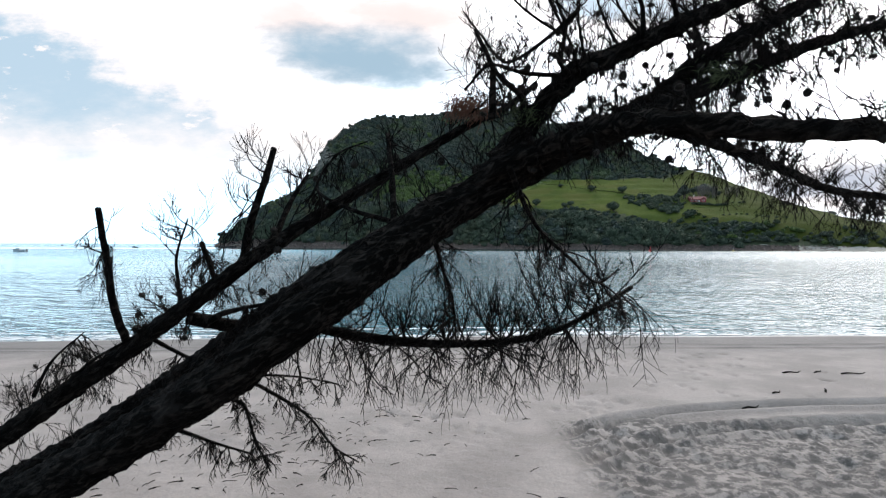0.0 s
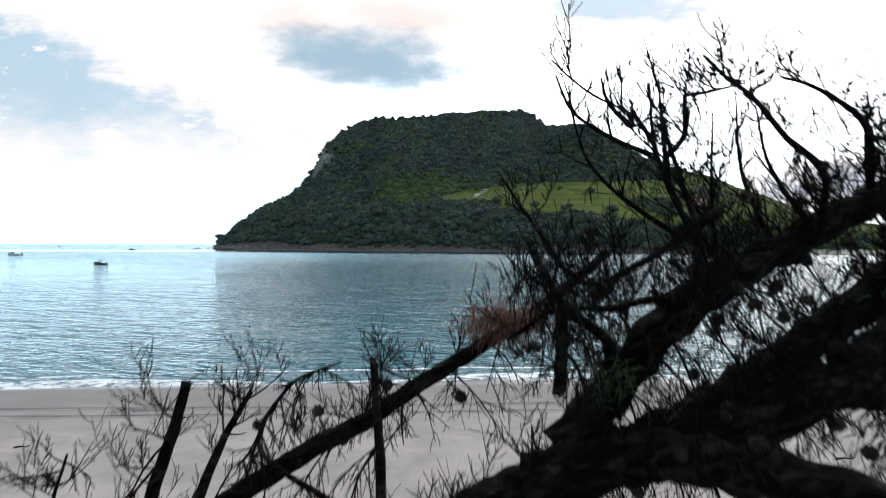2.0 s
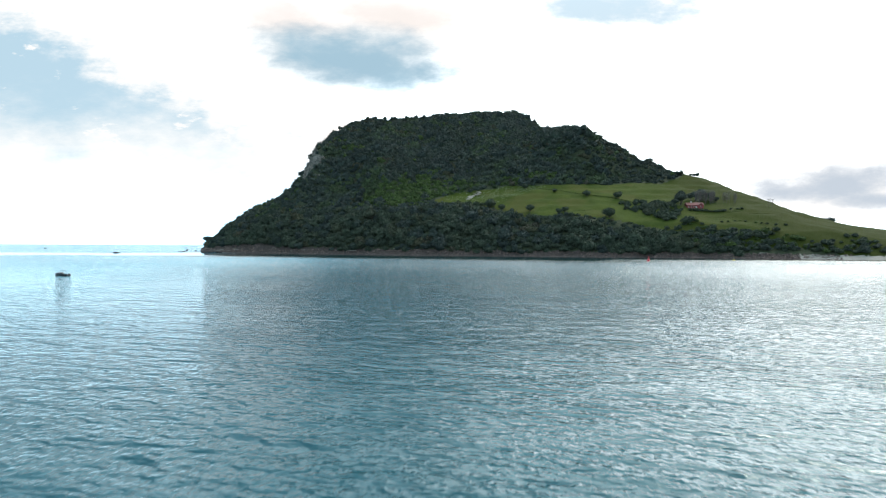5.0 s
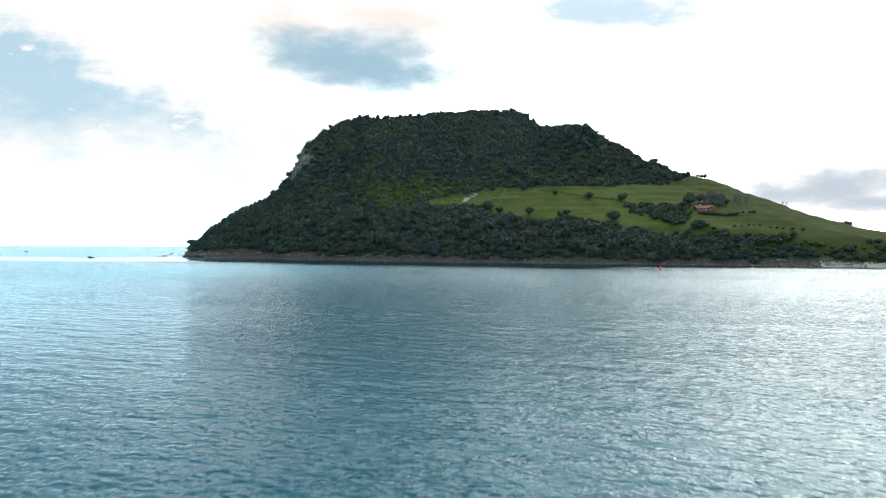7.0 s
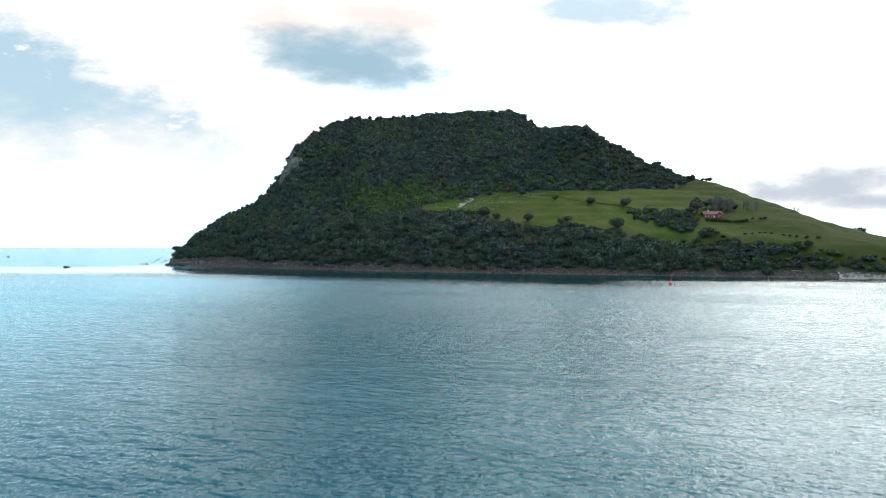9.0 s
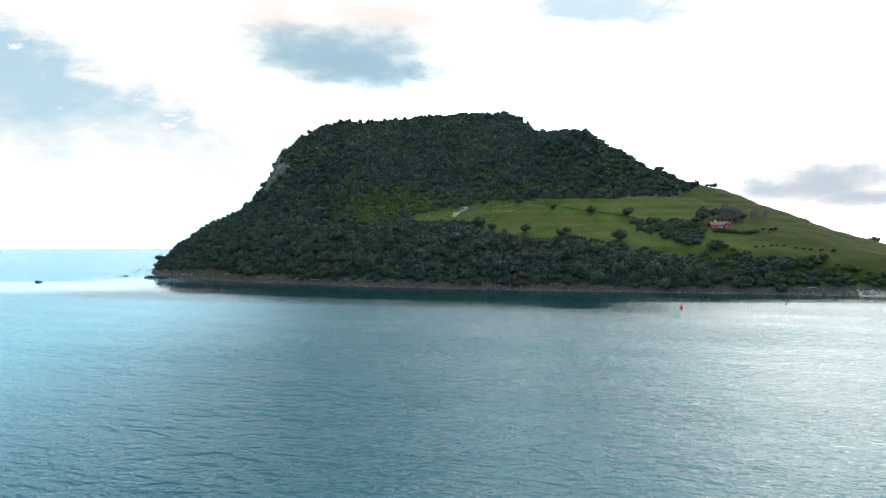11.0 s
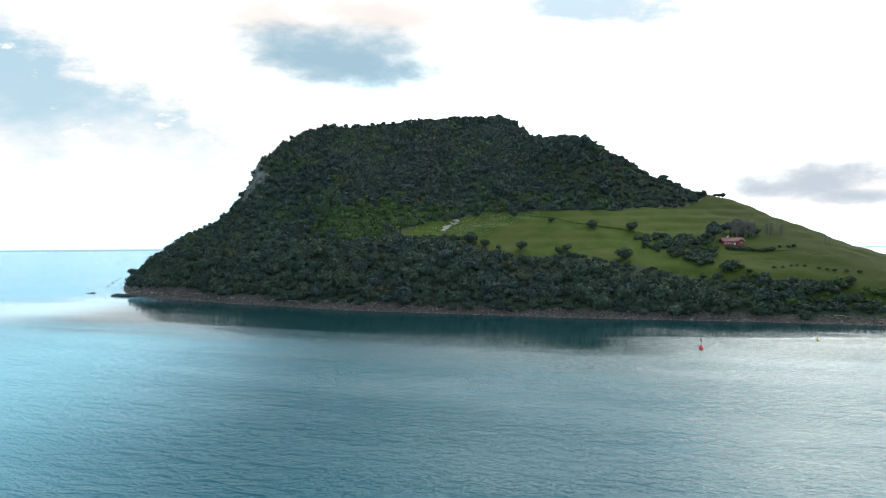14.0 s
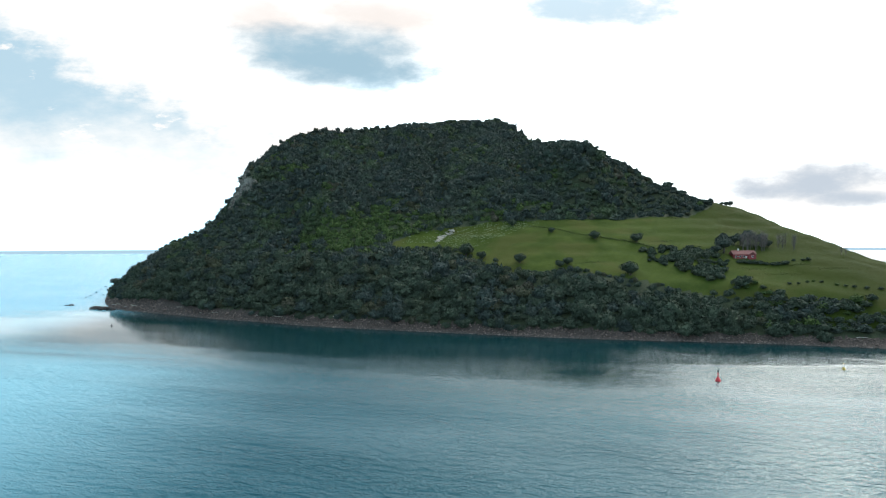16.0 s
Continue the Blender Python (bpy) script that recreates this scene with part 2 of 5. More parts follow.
    # shallows over the sand near the beach are greener and lighter
    shore = k.math("ADD", 62.8, k.math("MULTIPLY", sx, 0.037))
    deep = k.ramp(k.math("SUBTRACT", sy, shore), 0.0, 70.0)
    patch = k.noise(near, 0.02, 3.0)
    col = k.mix(deep, (0.014, 0.072, 0.090), k.mix(patch, (0.003, 0.046, 0.064), (0.006, 0.064, 0.086)))
    # the bright sky mirrored in the open bay is painted in as a pale colour
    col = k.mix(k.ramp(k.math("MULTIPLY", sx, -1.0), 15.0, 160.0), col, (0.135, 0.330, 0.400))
    # likewise a painted sky blue on the outer sea
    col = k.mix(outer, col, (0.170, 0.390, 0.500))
    # the hill's dark reflection is painted into the water colour along its foot
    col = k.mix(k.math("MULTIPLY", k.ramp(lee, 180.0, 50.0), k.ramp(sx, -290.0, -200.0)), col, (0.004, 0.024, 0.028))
    # the tint colours reflections blue-green, and whitens the sheen on the slick
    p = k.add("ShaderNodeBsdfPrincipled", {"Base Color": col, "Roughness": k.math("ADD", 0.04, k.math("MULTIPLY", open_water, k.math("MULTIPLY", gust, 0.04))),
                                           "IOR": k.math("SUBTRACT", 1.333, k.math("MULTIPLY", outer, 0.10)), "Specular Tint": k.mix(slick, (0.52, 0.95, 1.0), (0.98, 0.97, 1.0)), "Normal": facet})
    k.tree.links.new(p.outputs[0], k.add("ShaderNodeOutputMaterial").inputs[0])
    return m


def sand_material():
    m = bpy.data.materials.new("beach_sand")
    m.use_nodes = True
    k = Nodes(m.node_tree)
    pos = k.add("ShaderNodeTexCoord").outputs["Object"]
    sx, sy, sz = k.add("ShaderNodeSeparateXYZ", {0: pos}).outputs
    shore = k.math("ADD", 62.8, k.math("MULTIPLY", sx, 0.037))
    off = k.math("ADD", k.math("SUBTRACT", shore, sy), k.math("MULTIPLY", k.math("SUBTRACT", k.noise(pos, 0.25, 3.0), 0.5), 2.0))
    dry_or_shaded = k.mix(k.ramp(k.noise(pos, 0.5, 6.0, 0.6), 0.35, 0.65), (0.176, 0.154, 0.143), (0.240, 0.211, 0.196))
    dry_or_shaded = k.mix(k.math("MULTIPLY", k.ramp(k.noise(pos, 18.0, 4.0, 0.7), 0.45, 0.7), 0.35), dry_or_shaded, (0.10, 0.098, 0.096))
    wet = k.mix(k.noise(pos, 0.6, 4.0), (0.088, 0.082, 0.080), (0.125, 0.117, 0.113))
    damp = k.ramp(off, 14.0, 4.0)
    soaked = k.ramp(off, 2.2, 0.4)
    col = k.mix(k.math("MULTIPLY", damp, 0.7), dry_or_shaded, wet)
    # damp sand turned up in the churned corner and along the wheel ruts, shade painted in
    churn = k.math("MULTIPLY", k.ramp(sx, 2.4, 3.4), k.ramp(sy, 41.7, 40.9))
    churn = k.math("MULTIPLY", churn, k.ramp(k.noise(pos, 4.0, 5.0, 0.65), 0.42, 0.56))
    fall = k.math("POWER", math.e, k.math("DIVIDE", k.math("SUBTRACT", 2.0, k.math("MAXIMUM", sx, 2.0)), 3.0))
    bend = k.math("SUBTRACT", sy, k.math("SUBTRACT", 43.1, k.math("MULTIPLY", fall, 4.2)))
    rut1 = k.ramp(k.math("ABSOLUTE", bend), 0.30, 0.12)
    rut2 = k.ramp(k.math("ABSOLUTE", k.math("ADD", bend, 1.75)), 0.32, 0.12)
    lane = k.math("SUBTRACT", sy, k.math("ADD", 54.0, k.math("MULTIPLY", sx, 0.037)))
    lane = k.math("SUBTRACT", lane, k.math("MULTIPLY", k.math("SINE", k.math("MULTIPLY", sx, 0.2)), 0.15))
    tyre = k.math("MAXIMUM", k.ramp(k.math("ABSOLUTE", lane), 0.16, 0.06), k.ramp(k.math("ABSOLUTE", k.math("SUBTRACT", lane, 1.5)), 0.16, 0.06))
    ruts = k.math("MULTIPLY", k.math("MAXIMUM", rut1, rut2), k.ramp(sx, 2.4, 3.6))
    damp_shade = k.math("MAXIMUM", churn, k.math("MULTIPLY", k.math("MAXIMUM", ruts, tyre), k.ramp(k.noise(pos, 3.0, 4.0), 0.25, 0.6)))
    col = k.mix(k.math("MULTIPLY", damp_shade, 0.85), col, (0.055, 0.050, 0.047))
    b = k.add("ShaderNodeBump", {"Strength": 0.8, "Distance": 0.05, "Height": k.noise(pos, 7.0, 6.0, 0.7)})
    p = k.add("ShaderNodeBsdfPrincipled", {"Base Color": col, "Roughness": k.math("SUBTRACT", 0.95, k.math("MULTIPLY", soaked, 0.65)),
                                           "Specular IOR Level": 0.3, "Normal": b.outputs[0]})
    k.tree.links.new(p.outputs[0], k.add("ShaderNodeOutputMaterial").inputs[0])
    return m


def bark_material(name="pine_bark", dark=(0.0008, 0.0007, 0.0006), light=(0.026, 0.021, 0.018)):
    m = bpy.data.materials.new(name)
    m.use_nodes = True
    k = Nodes(m.node_tree)
    pos = k.add("ShaderNodeTexCoord").outputs["Object"]
    # ridges run along the lean of the trunk
    along = k.add("ShaderNodeVectorMath", {0: pos, 1: (0.85, -0.28, 0.45)}, operation="DOT_PRODUCT").outputs["Value"]
    across = k.add("ShaderNodeVectorMath", {0: pos, 1: (-0.47, 0.0, 0.88)}, operation="DOT_PRODUCT").outputs["Value"]
    depth = k.add("ShaderNodeVectorMath", {0: pos, 1: (0.25, 0.96, 0.13)}, operation="DOT_PRODUCT").outputs["Value"]
    run = k.add("ShaderNodeCombineXYZ", {0: k.math("MULTIPLY", along, 0.22), 1: across, 2: depth}).outputs[0]
    plates = k.noise(run, 16.0, 4.0, 0.65, 0.8)
    grain = k.noise(pos, 60.0, 4.0, 0.7)
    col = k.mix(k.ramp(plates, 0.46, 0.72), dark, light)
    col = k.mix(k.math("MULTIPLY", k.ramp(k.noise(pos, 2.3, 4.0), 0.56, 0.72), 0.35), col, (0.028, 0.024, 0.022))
    h = k.math("ADD", plates, k.math("MULTIPLY", grain, 0.25))
    b = k.add("ShaderNodeBump", {"Strength": 1.0, "Distance": 0.06, "Height": h})
    p = k.add("ShaderNodeBsdfPrincipled", {"Base Color": col, "Roughness": 0.95, "Specular IOR Level": 0.06, "Normal": b.outputs[0]})
    k.tree.links.new(p.outputs[0], k.add("ShaderNodeOutputMaterial").inputs[0])
    return m


def foam_material():
    m = bpy.data.materials.new("sea_foam")
    m.use_nodes = True
    k = Nodes(m.node_tree)
    pos = k.add("ShaderNodeTexCoord").outputs["Object"]
    lace = k.math("MULTIPLY", k.ramp(k.noise(pos, 0.9, 6.0, 0.65, 0.8), 0.34, 0.62), 0.9)
    p = k.add("ShaderNodeBsdfPrincipled", {"Base Color": (0.50, 0.52, 0.53, 1), "Roughness": 0.7})
    t = k.add("ShaderNodeBsdfTransparent")
    mixed = k.add("ShaderNodeMixShader", {0: lace, 1: t.outputs[0], 2: p.outputs[0]})
    k.tree.links.new(mixed.outputs[0], k.add("ShaderNodeOutputMaterial").inputs[0])
    return m


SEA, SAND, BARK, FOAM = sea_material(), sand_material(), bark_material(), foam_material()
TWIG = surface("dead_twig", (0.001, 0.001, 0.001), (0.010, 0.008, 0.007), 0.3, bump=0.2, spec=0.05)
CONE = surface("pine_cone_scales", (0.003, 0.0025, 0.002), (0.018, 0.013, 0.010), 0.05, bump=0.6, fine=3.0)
RUST = surface("dead_needles", (0.07, 0.028, 0.018), (0.15, 0.065, 0.040), 0.2)
LICHEN = surface("green_needles", (0.020, 0.030, 0.012), (0.055, 0.075, 0.030), 0.2)
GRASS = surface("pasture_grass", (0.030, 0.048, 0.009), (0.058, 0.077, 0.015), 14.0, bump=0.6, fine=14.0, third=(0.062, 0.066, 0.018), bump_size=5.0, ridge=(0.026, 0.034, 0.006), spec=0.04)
FOREST = surface("dark_foliage", (0.033, 0.043, 0.037), (0.057, 0.073, 0.055), 18.0, bump=0.3, fine=12.0, third=(0.054, 0.080, 0.032), bump_size=2.0, island=0.35)
COAST = surface("grey_green_foliage", (0.032, 0.045, 0.031), (0.054, 0.072, 0.046), 9.0, bump=0.3, fine=12.0, third=(0.049, 0.058, 0.034), bump_size=2.0, island=0.4)
DEEP = surface("blue_green_foliage", (0.026, 0.037, 0.034), (0.046, 0.062, 0.052), 14.0, bump=0.3, fine=12.0, third=(0.033, 0.050, 0.034), bump_size=2.0, island=0.35)
OLIVE = surface("olive_foliage", (0.042, 0.044, 0.027), (0.066, 0.069, 0.038), 9.0, bump=0.3, fine=12.0, third=(0.060, 0.052, 0.041), bump_size=2.0, island=0.35)
SCRUB = surface("fresh_green_foliage", (0.040, 0.065, 0.020), (0.069, 0.103, 0.028), 9.0, bump=0.3, fine=8.0, bump_size=2.0, island=0.45)
SOIL = surface("undergrowth", (0.024, 0.032, 0.016), (0.046, 0.056, 0.026), 5.0, bump=1.0, fine=10.0)
ROCK = surface("grey_cliff_rock", (0.040, 0.037, 0.032), (0.22, 0.20, 0.17), 4.5, bump=1.0, fine=4.0, third=(0.05, 0.055, 0.035), bump_size=8.0)
WETROCK = surface("wet_dark_rock", (0.008, 0.007, 0.007), (0.030, 0.025, 0.024), 2.0, bump=0.8)
BOULDER = surface("shore_rock", (0.065, 0.046, 0.040), (0.19, 0.14, 0.12), 3.0, bump=0.7, island=0.45)
DRIFT = surface("bleached_driftwood", (0.22, 0.20, 0.17), (0.42, 0.39, 0.34), 1.2, bump=0.5)
SHORE = surface("dark_shore_shingle", (0.036, 0.026, 0.023), (0.090, 0.066, 0.057), 2.0, bump=0.8)
PALE = surface("pale_shore_sand", (0.18, 0.165, 0.145), (0.32, 0.295, 0.26), 4.0)
BARE = surface("bare_poplar_twigs", (0.095, 0.082, 0.078), (0.185, 0.165, 0.155), 2.0)
TRUNKWOOD = surface("tree_trunk_bark", (0.05, 0.042, 0.035), (0.12, 0.10, 0.085), 0.8, bump=0.7)


# ---- mesh helpers ----
def mesh_from(name, verts, faces, material, smooth=False):
    me = bpy.data.meshes.new(name)
    me.from_pydata([tuple(p) for p in verts] if not isinstance(verts, list) else verts, [], faces)
    me.materials.append(material)
    if smooth:
        me.polygons.foreach_set("use_smooth", [True] * len(me.polygons))
    me.update()
    return me


def mesh_tris(name, V, T, material, smooth=False):
    """A mesh from arrays of points and triangles."""
    me = bpy.data.meshes.new(name)
    me.vertices.add(len(V))
    me.vertices.foreach_set("co", np.asarray(V, np.float32).ravel())
    me.loops.add(len(T) * 3)
    me.loops.foreach_set("vertex_index", np.asarray(T, np.int32).ravel())
    me.polygons.add(len(T))
    me.polygons.foreach_set("loop_start", np.arange(0, len(T) * 3, 3, dtype=np.int32))
    me.polygons.foreach_set("loop_total", np.full(len(T), 3, np.int32))
    me.polygons.foreach_set("use_smooth", np.full(len(T), smooth))
    me.materials.append(material)
    me.update(calc_edges=True)
    me.validate()
    return me


def part(name, bm, material, parent, label="", smooth=False):
    """One mesh object under a thing, from a bmesh."""
    me = bpy.data.meshes.new(name)
    bm.to_mesh(me)
    bm.free()
    me.materials.append(material)
    if smooth:
        me.polygons.foreach_set("use_smooth", [True] * len(me.polygons))
    ob = new(name, me)
    ob.parent = parent
    return tagged(ob, label) if label else ob


def thing(name, m, label, category, group="", kind=""):
    ob = new(name)
    ob.matrix_world = m
    return tagged(ob, label, category, group, kind)


def box(bm, size, at, bevel=0.0, turn=0.0, taper=1.0):
    g = bmesh.ops.create_cube(bm, size=1.0)["verts"]
    for p in g:
        k = taper if p.co.z > 0 else 1.0
        p.co = Vector((p.co.x * size[0] * k, p.co.y * size[1] * k, p.co.z * size[2]))
    bmesh.ops.rotate(bm, verts=g, matrix=Matrix.Rotation(turn, 3, "Z"))
    bmesh.ops.translate(bm, verts=g, vec=at)
    if bevel:
        edges = list({e for p in g for e in p.link_edges})
        bmesh.ops.bevel(bm, geom=edges, offset=bevel, segments=2, affect="EDGES", profile=0.6)


def rod(bm, a, b, r0, r1, sides=8):
    a, b = Vector(a), Vector(b)
    m = Matrix.Translation((a + b) / 2) @ (b - a).to_track_quat("Z", "Y").to_matrix().to_4x4()
    bmesh.ops.create_cone(bm, cap_ends=True, segments=sides, radius1=r0, radius2=r1, depth=(b - a).length, matrix=m)


def icosphere(level):
    bm = bmesh.new()
    bmesh.ops.create_icosphere(bm, subdivisions=level, radius=1.0)
    V = np.array([p.co[:] for p in bm.verts])
    T = np.array([[p.index for p in f.verts] for f in bm.faces])
    bm.free()
    return V, T


ICO1, ICO2, ICO3 = icosphere(1), icosphere(2), icosphere(3)


def smooth_curve(x, xs, ys):
    """A smooth line through the knots, with no overshoot."""
    x, xs, ys = np.asarray(x, float), np.array(xs, float), np.array(ys, float)
    h = np.diff(xs)
    d = np.diff(ys) / h
    s = d[:-1] + d[1:]
    m = np.zeros_like(ys)
    m[1:-1] = np.where(d[:-1] * d[1:] > 0, 2 * d[:-1] * d[1:] / np.where(np.abs(s) < 1e-9, 1.0, s), 0.0)
    m[0], m[-1] = d[0], d[-1]
    k = np.clip(np.searchsorted(xs, x) - 1, 0, len(h) - 1)
    t = np.clip((x - xs[k]) / h[k], 0, 1)
    return ys[k] * (1 + 2 * t) * (1 - t) ** 2 + h[k] * m[k] * t * (1 - t) ** 2 + ys[k + 1] * t * t * (3 - 2 * t) + h[k] * m[k + 1] * t * t * (t - 1)


def lump(x, y, size, seed=0.0):
    """Smooth pseudo-random relief, about -1 to 1."""
    a = np.sin(x / size * 1.31 + seed + 1.7 * np.sin(y / size * 0.83 + seed * 2.1))
    b = np.sin(y / size * 1.57 - seed * 1.3 + 1.5 * np.sin(x / size * 0.71 + seed * 0.7))
    c = np.sin((x + y) / size * 2.63 + seed * 3.3 + 1.2 * np.sin((x - y) / size * 1.9))
    return (a + b + 0.6 * c) / 2.6


# ---- sea and beach ----
def shoreline(x):
    return 62.8 + 0.037 * x + 0.5 * np.sin(x * 0.09 + 1.0) + 0.25 * np.sin(x * 0.31)


def graded(lo, hi, centre_lo, centre_hi, step):
    """Grid lines, close together in the middle and wider towards the ends."""
    mid = list(np.arange(centre_lo, centre_hi, step))
    out, s, p = [], step, centre_hi
    while p < hi:
        out.append(p)
        s *= 1.16
        p += s
    left, s, p = [], step, centre_lo - step
    while p > lo:
        left.append(p)
        s *= 1.16
        p -= s
    return np.array([lo] + left[::-1] + mid + out + [hi])


def rut(d, width):
    """The cross-section of a wheel rut: a hollow with raised edges."""
    return -0.055 * np.exp(-(d / width) ** 2) + 0.035 * np.exp(-((np.abs(d) - 1.9 * width) / (0.7 * width)) ** 2)


def sand_height(X, Y):
    off = shoreline(X) - Y                        # metres inland from the water's edge
    z = np.where(off > 0, 1.45 * (1 - np.exp(-np.maximum(off, 0) / 11.0)), np.maximum(off * 0.05, -6.0))
    z = z + np.clip(-(Y - 18) / 30, 0, 1) * 2.2   # the dune behind
    near = np.clip(off / 6.0, 0, 1)
    z = z + 0.03 * near * lump(X, Y, 2.4, 0.4)
    # trampled soft sand
    soft = np.clip((X - 2.6) / 0.8, 0, 1) * np.clip((41.3 + 0.10 * (X - 4) - Y) / 0.8, 0, 1) * near
    soft = np.maximum(soft, 0.35 * np.clip((41.5 - Y) / 1.5, 0, 1) * (0.5 + 0.5 * lump(X, Y, 1.9, 5.0)) * near)
    z = z + soft * (0.6 + 0.5 * lump(X, Y, 0.9, 3.0)) * (0.05 * lump(X, Y, 0.12, 2.0) - 0.13 * np.abs(lump(X + 0.2 * lump(X, Y, 0.5, 1.0), Y + 0.2 * lump(X, Y, 0.6, 8.0), 0.24, 7.0)) - 0.06 * np.abs(lump(Y, X, 0.15, 9.0)) + 0.08 * lump(X, Y, 0.42, 4.0))
    # curved wheel ruts from the soft sand, and straight ones along the beach
    bend = 43.1 - 4.2 * np.exp(-(np.maximum(X, 2.0) - 2.0) / 3.0)
    on = np.clip((X - 2.5) / 1.0, 0, 1)
    z = z + on * (rut(Y - bend, 0.24) * 3.2 + rut(Y - bend + 1.75, 0.26) * 3.0)
    along = 54.0 + 0.037 * X + 0.15 * np.sin(X * 0.2)
    z = z + rut(Y - along, 0.09) * 1.8 + rut(Y - along - 1.5, 0.09) * 1.8
    # a line of footprints down to the water
    prints = [(9.3 - 0.42 * i + 0.14 * (-1) ** i, 43.6 + 0.50 * i) for i in range(16)]
    pick = np.random.default_rng(77)
    prints += [(pick.uniform(-2, 5.5), pick.uniform(40.2, 44.5)) for i in range(70)] + [(pick.uniform(2, 14), pick.uniform(43.5, 53)) for i in range(40)]
    for fx, fy in prints:
        z = z - 0.07 * np.exp(-(((X - fx) / 0.12) ** 2 + ((Y - fy) / 0.20) ** 2))
    return z


gx = graded(-4700.0, 4700.0, -5.0, 15.0, 0.08)
gy = graded(-900.0, 4900.0, 35.8, 57.5, 0.08)
X, Y = np.meshgrid(gx, gy)
Z = sand_height(X, Y)
V = np.stack([X, Y, Z], -1).reshape(-1, 3)
nx, ny = len(gx), len(gy)
i0 = (np.arange(ny - 1)[:, None] * nx + np.arange(nx - 1)[None]).ravel()
T = np.concatenate([np.stack([i0, i0 + 1, i0 + nx + 1], 1), np.stack([i0, i0 + nx + 1, i0 + nx], 1)])
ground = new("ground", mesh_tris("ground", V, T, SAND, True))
tagged(ground, "pale grey beach sand with wheel ruts, sloping under the sea", "beach", kind="structure")

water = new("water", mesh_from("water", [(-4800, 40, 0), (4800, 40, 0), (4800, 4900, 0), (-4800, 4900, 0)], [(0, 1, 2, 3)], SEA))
tagged(water, "rippled blue-green sea channel under a bright cloudy sky", "sea", kind="structure")

# foam where the small waves run out
fx = np.arange(-90, 110, 0.4)
V, T = [], []
for band, (shift, wide, amp) in enumerate([(0.45, 0.90, 0.25), (3.3, 0.10, 0.4)]):
    base = len(V)
    for x in fx:
        y = float(shoreline(x)) + shift + amp * math.sin(x * 0.16 + band * 2) + 0.12 * math.sin(x * 0.9 + band)
        w = wide * (0.55 + 0.45 * math.sin(x * 0.23 + band * 1.4)) + 0.12
        for q in (0.0, 0.5, 1.0):
            V.append((x, y + (q - 0.3) * 2 * w, 0.030 + 0.02 * (q == 0.5) if band == 0 else 0.012 + 0.05 * (q == 0.5)))
    for i in range(len(fx) - 1):
        for q in range(2):
            a = base + i * 3 + q
            T += [(a, a + 3, a + 4), (a, a + 4, a + 1)]
tagged(new("foam", mesh_tris("foam", V, T, FOAM, True)), "thin white foam of small waves at the water's edge", "foam", kind="stuff")


# ---- the hill: lines of its plan from the shore up to the crest ----
HX = [-352, -335, -262, -213, -196, -145, -100, -60, 40, 132, 175, 225, 275, 323, 417, 560, 760]
SHORE_Y = [968, 926, 798, 761, 750, 714, 689, 664, 622, 588, 577, 564, 547, 532, 510, 470, 430]
BANK_Y = [978, 936, 836, 801, 791, 759, 735, 710, 668, 632, 620, 606, 590, 575, 548, 506, 460]
BANK_Z = [2, 5, 22, 32, 35, 37, 38, 38, 36, 35, 34, 32, 29, 25, 15, 10, 6]
MEADOW_Y = [988, 944, 866, 843, 841, 819, 794, 768, 742, 748, 755, 762, 759, 752, 640, 560, 520]
MEADOW_Z = [3, 7, 40, 60, 71, 77, 77, 76, 67, 82, 86, 88, 86, 82, 30, 14, 9]
UPPER_Y = [994, 950, 890, 880, 881, 872, 860, 846, 831, 810, 802, 795, 793, 790, 672, 600, 560]
UPPER_Z = [4, 7, 48, 64, 88, 140, 138, 134, 125, 133, 152, 124, 105, 96, 34, 16, 10]
CREST_Y = [1002, 957, 914, 914, 922, 934, 932, 955, 1008, 1035, 1000, 915, 855, 815, 700, 640, 620]
CREST_Z = [4, 9, 55, 82, 95, 173, 191, 196, 217, 225, 185, 168, 115, 96, 36, 18, 10]


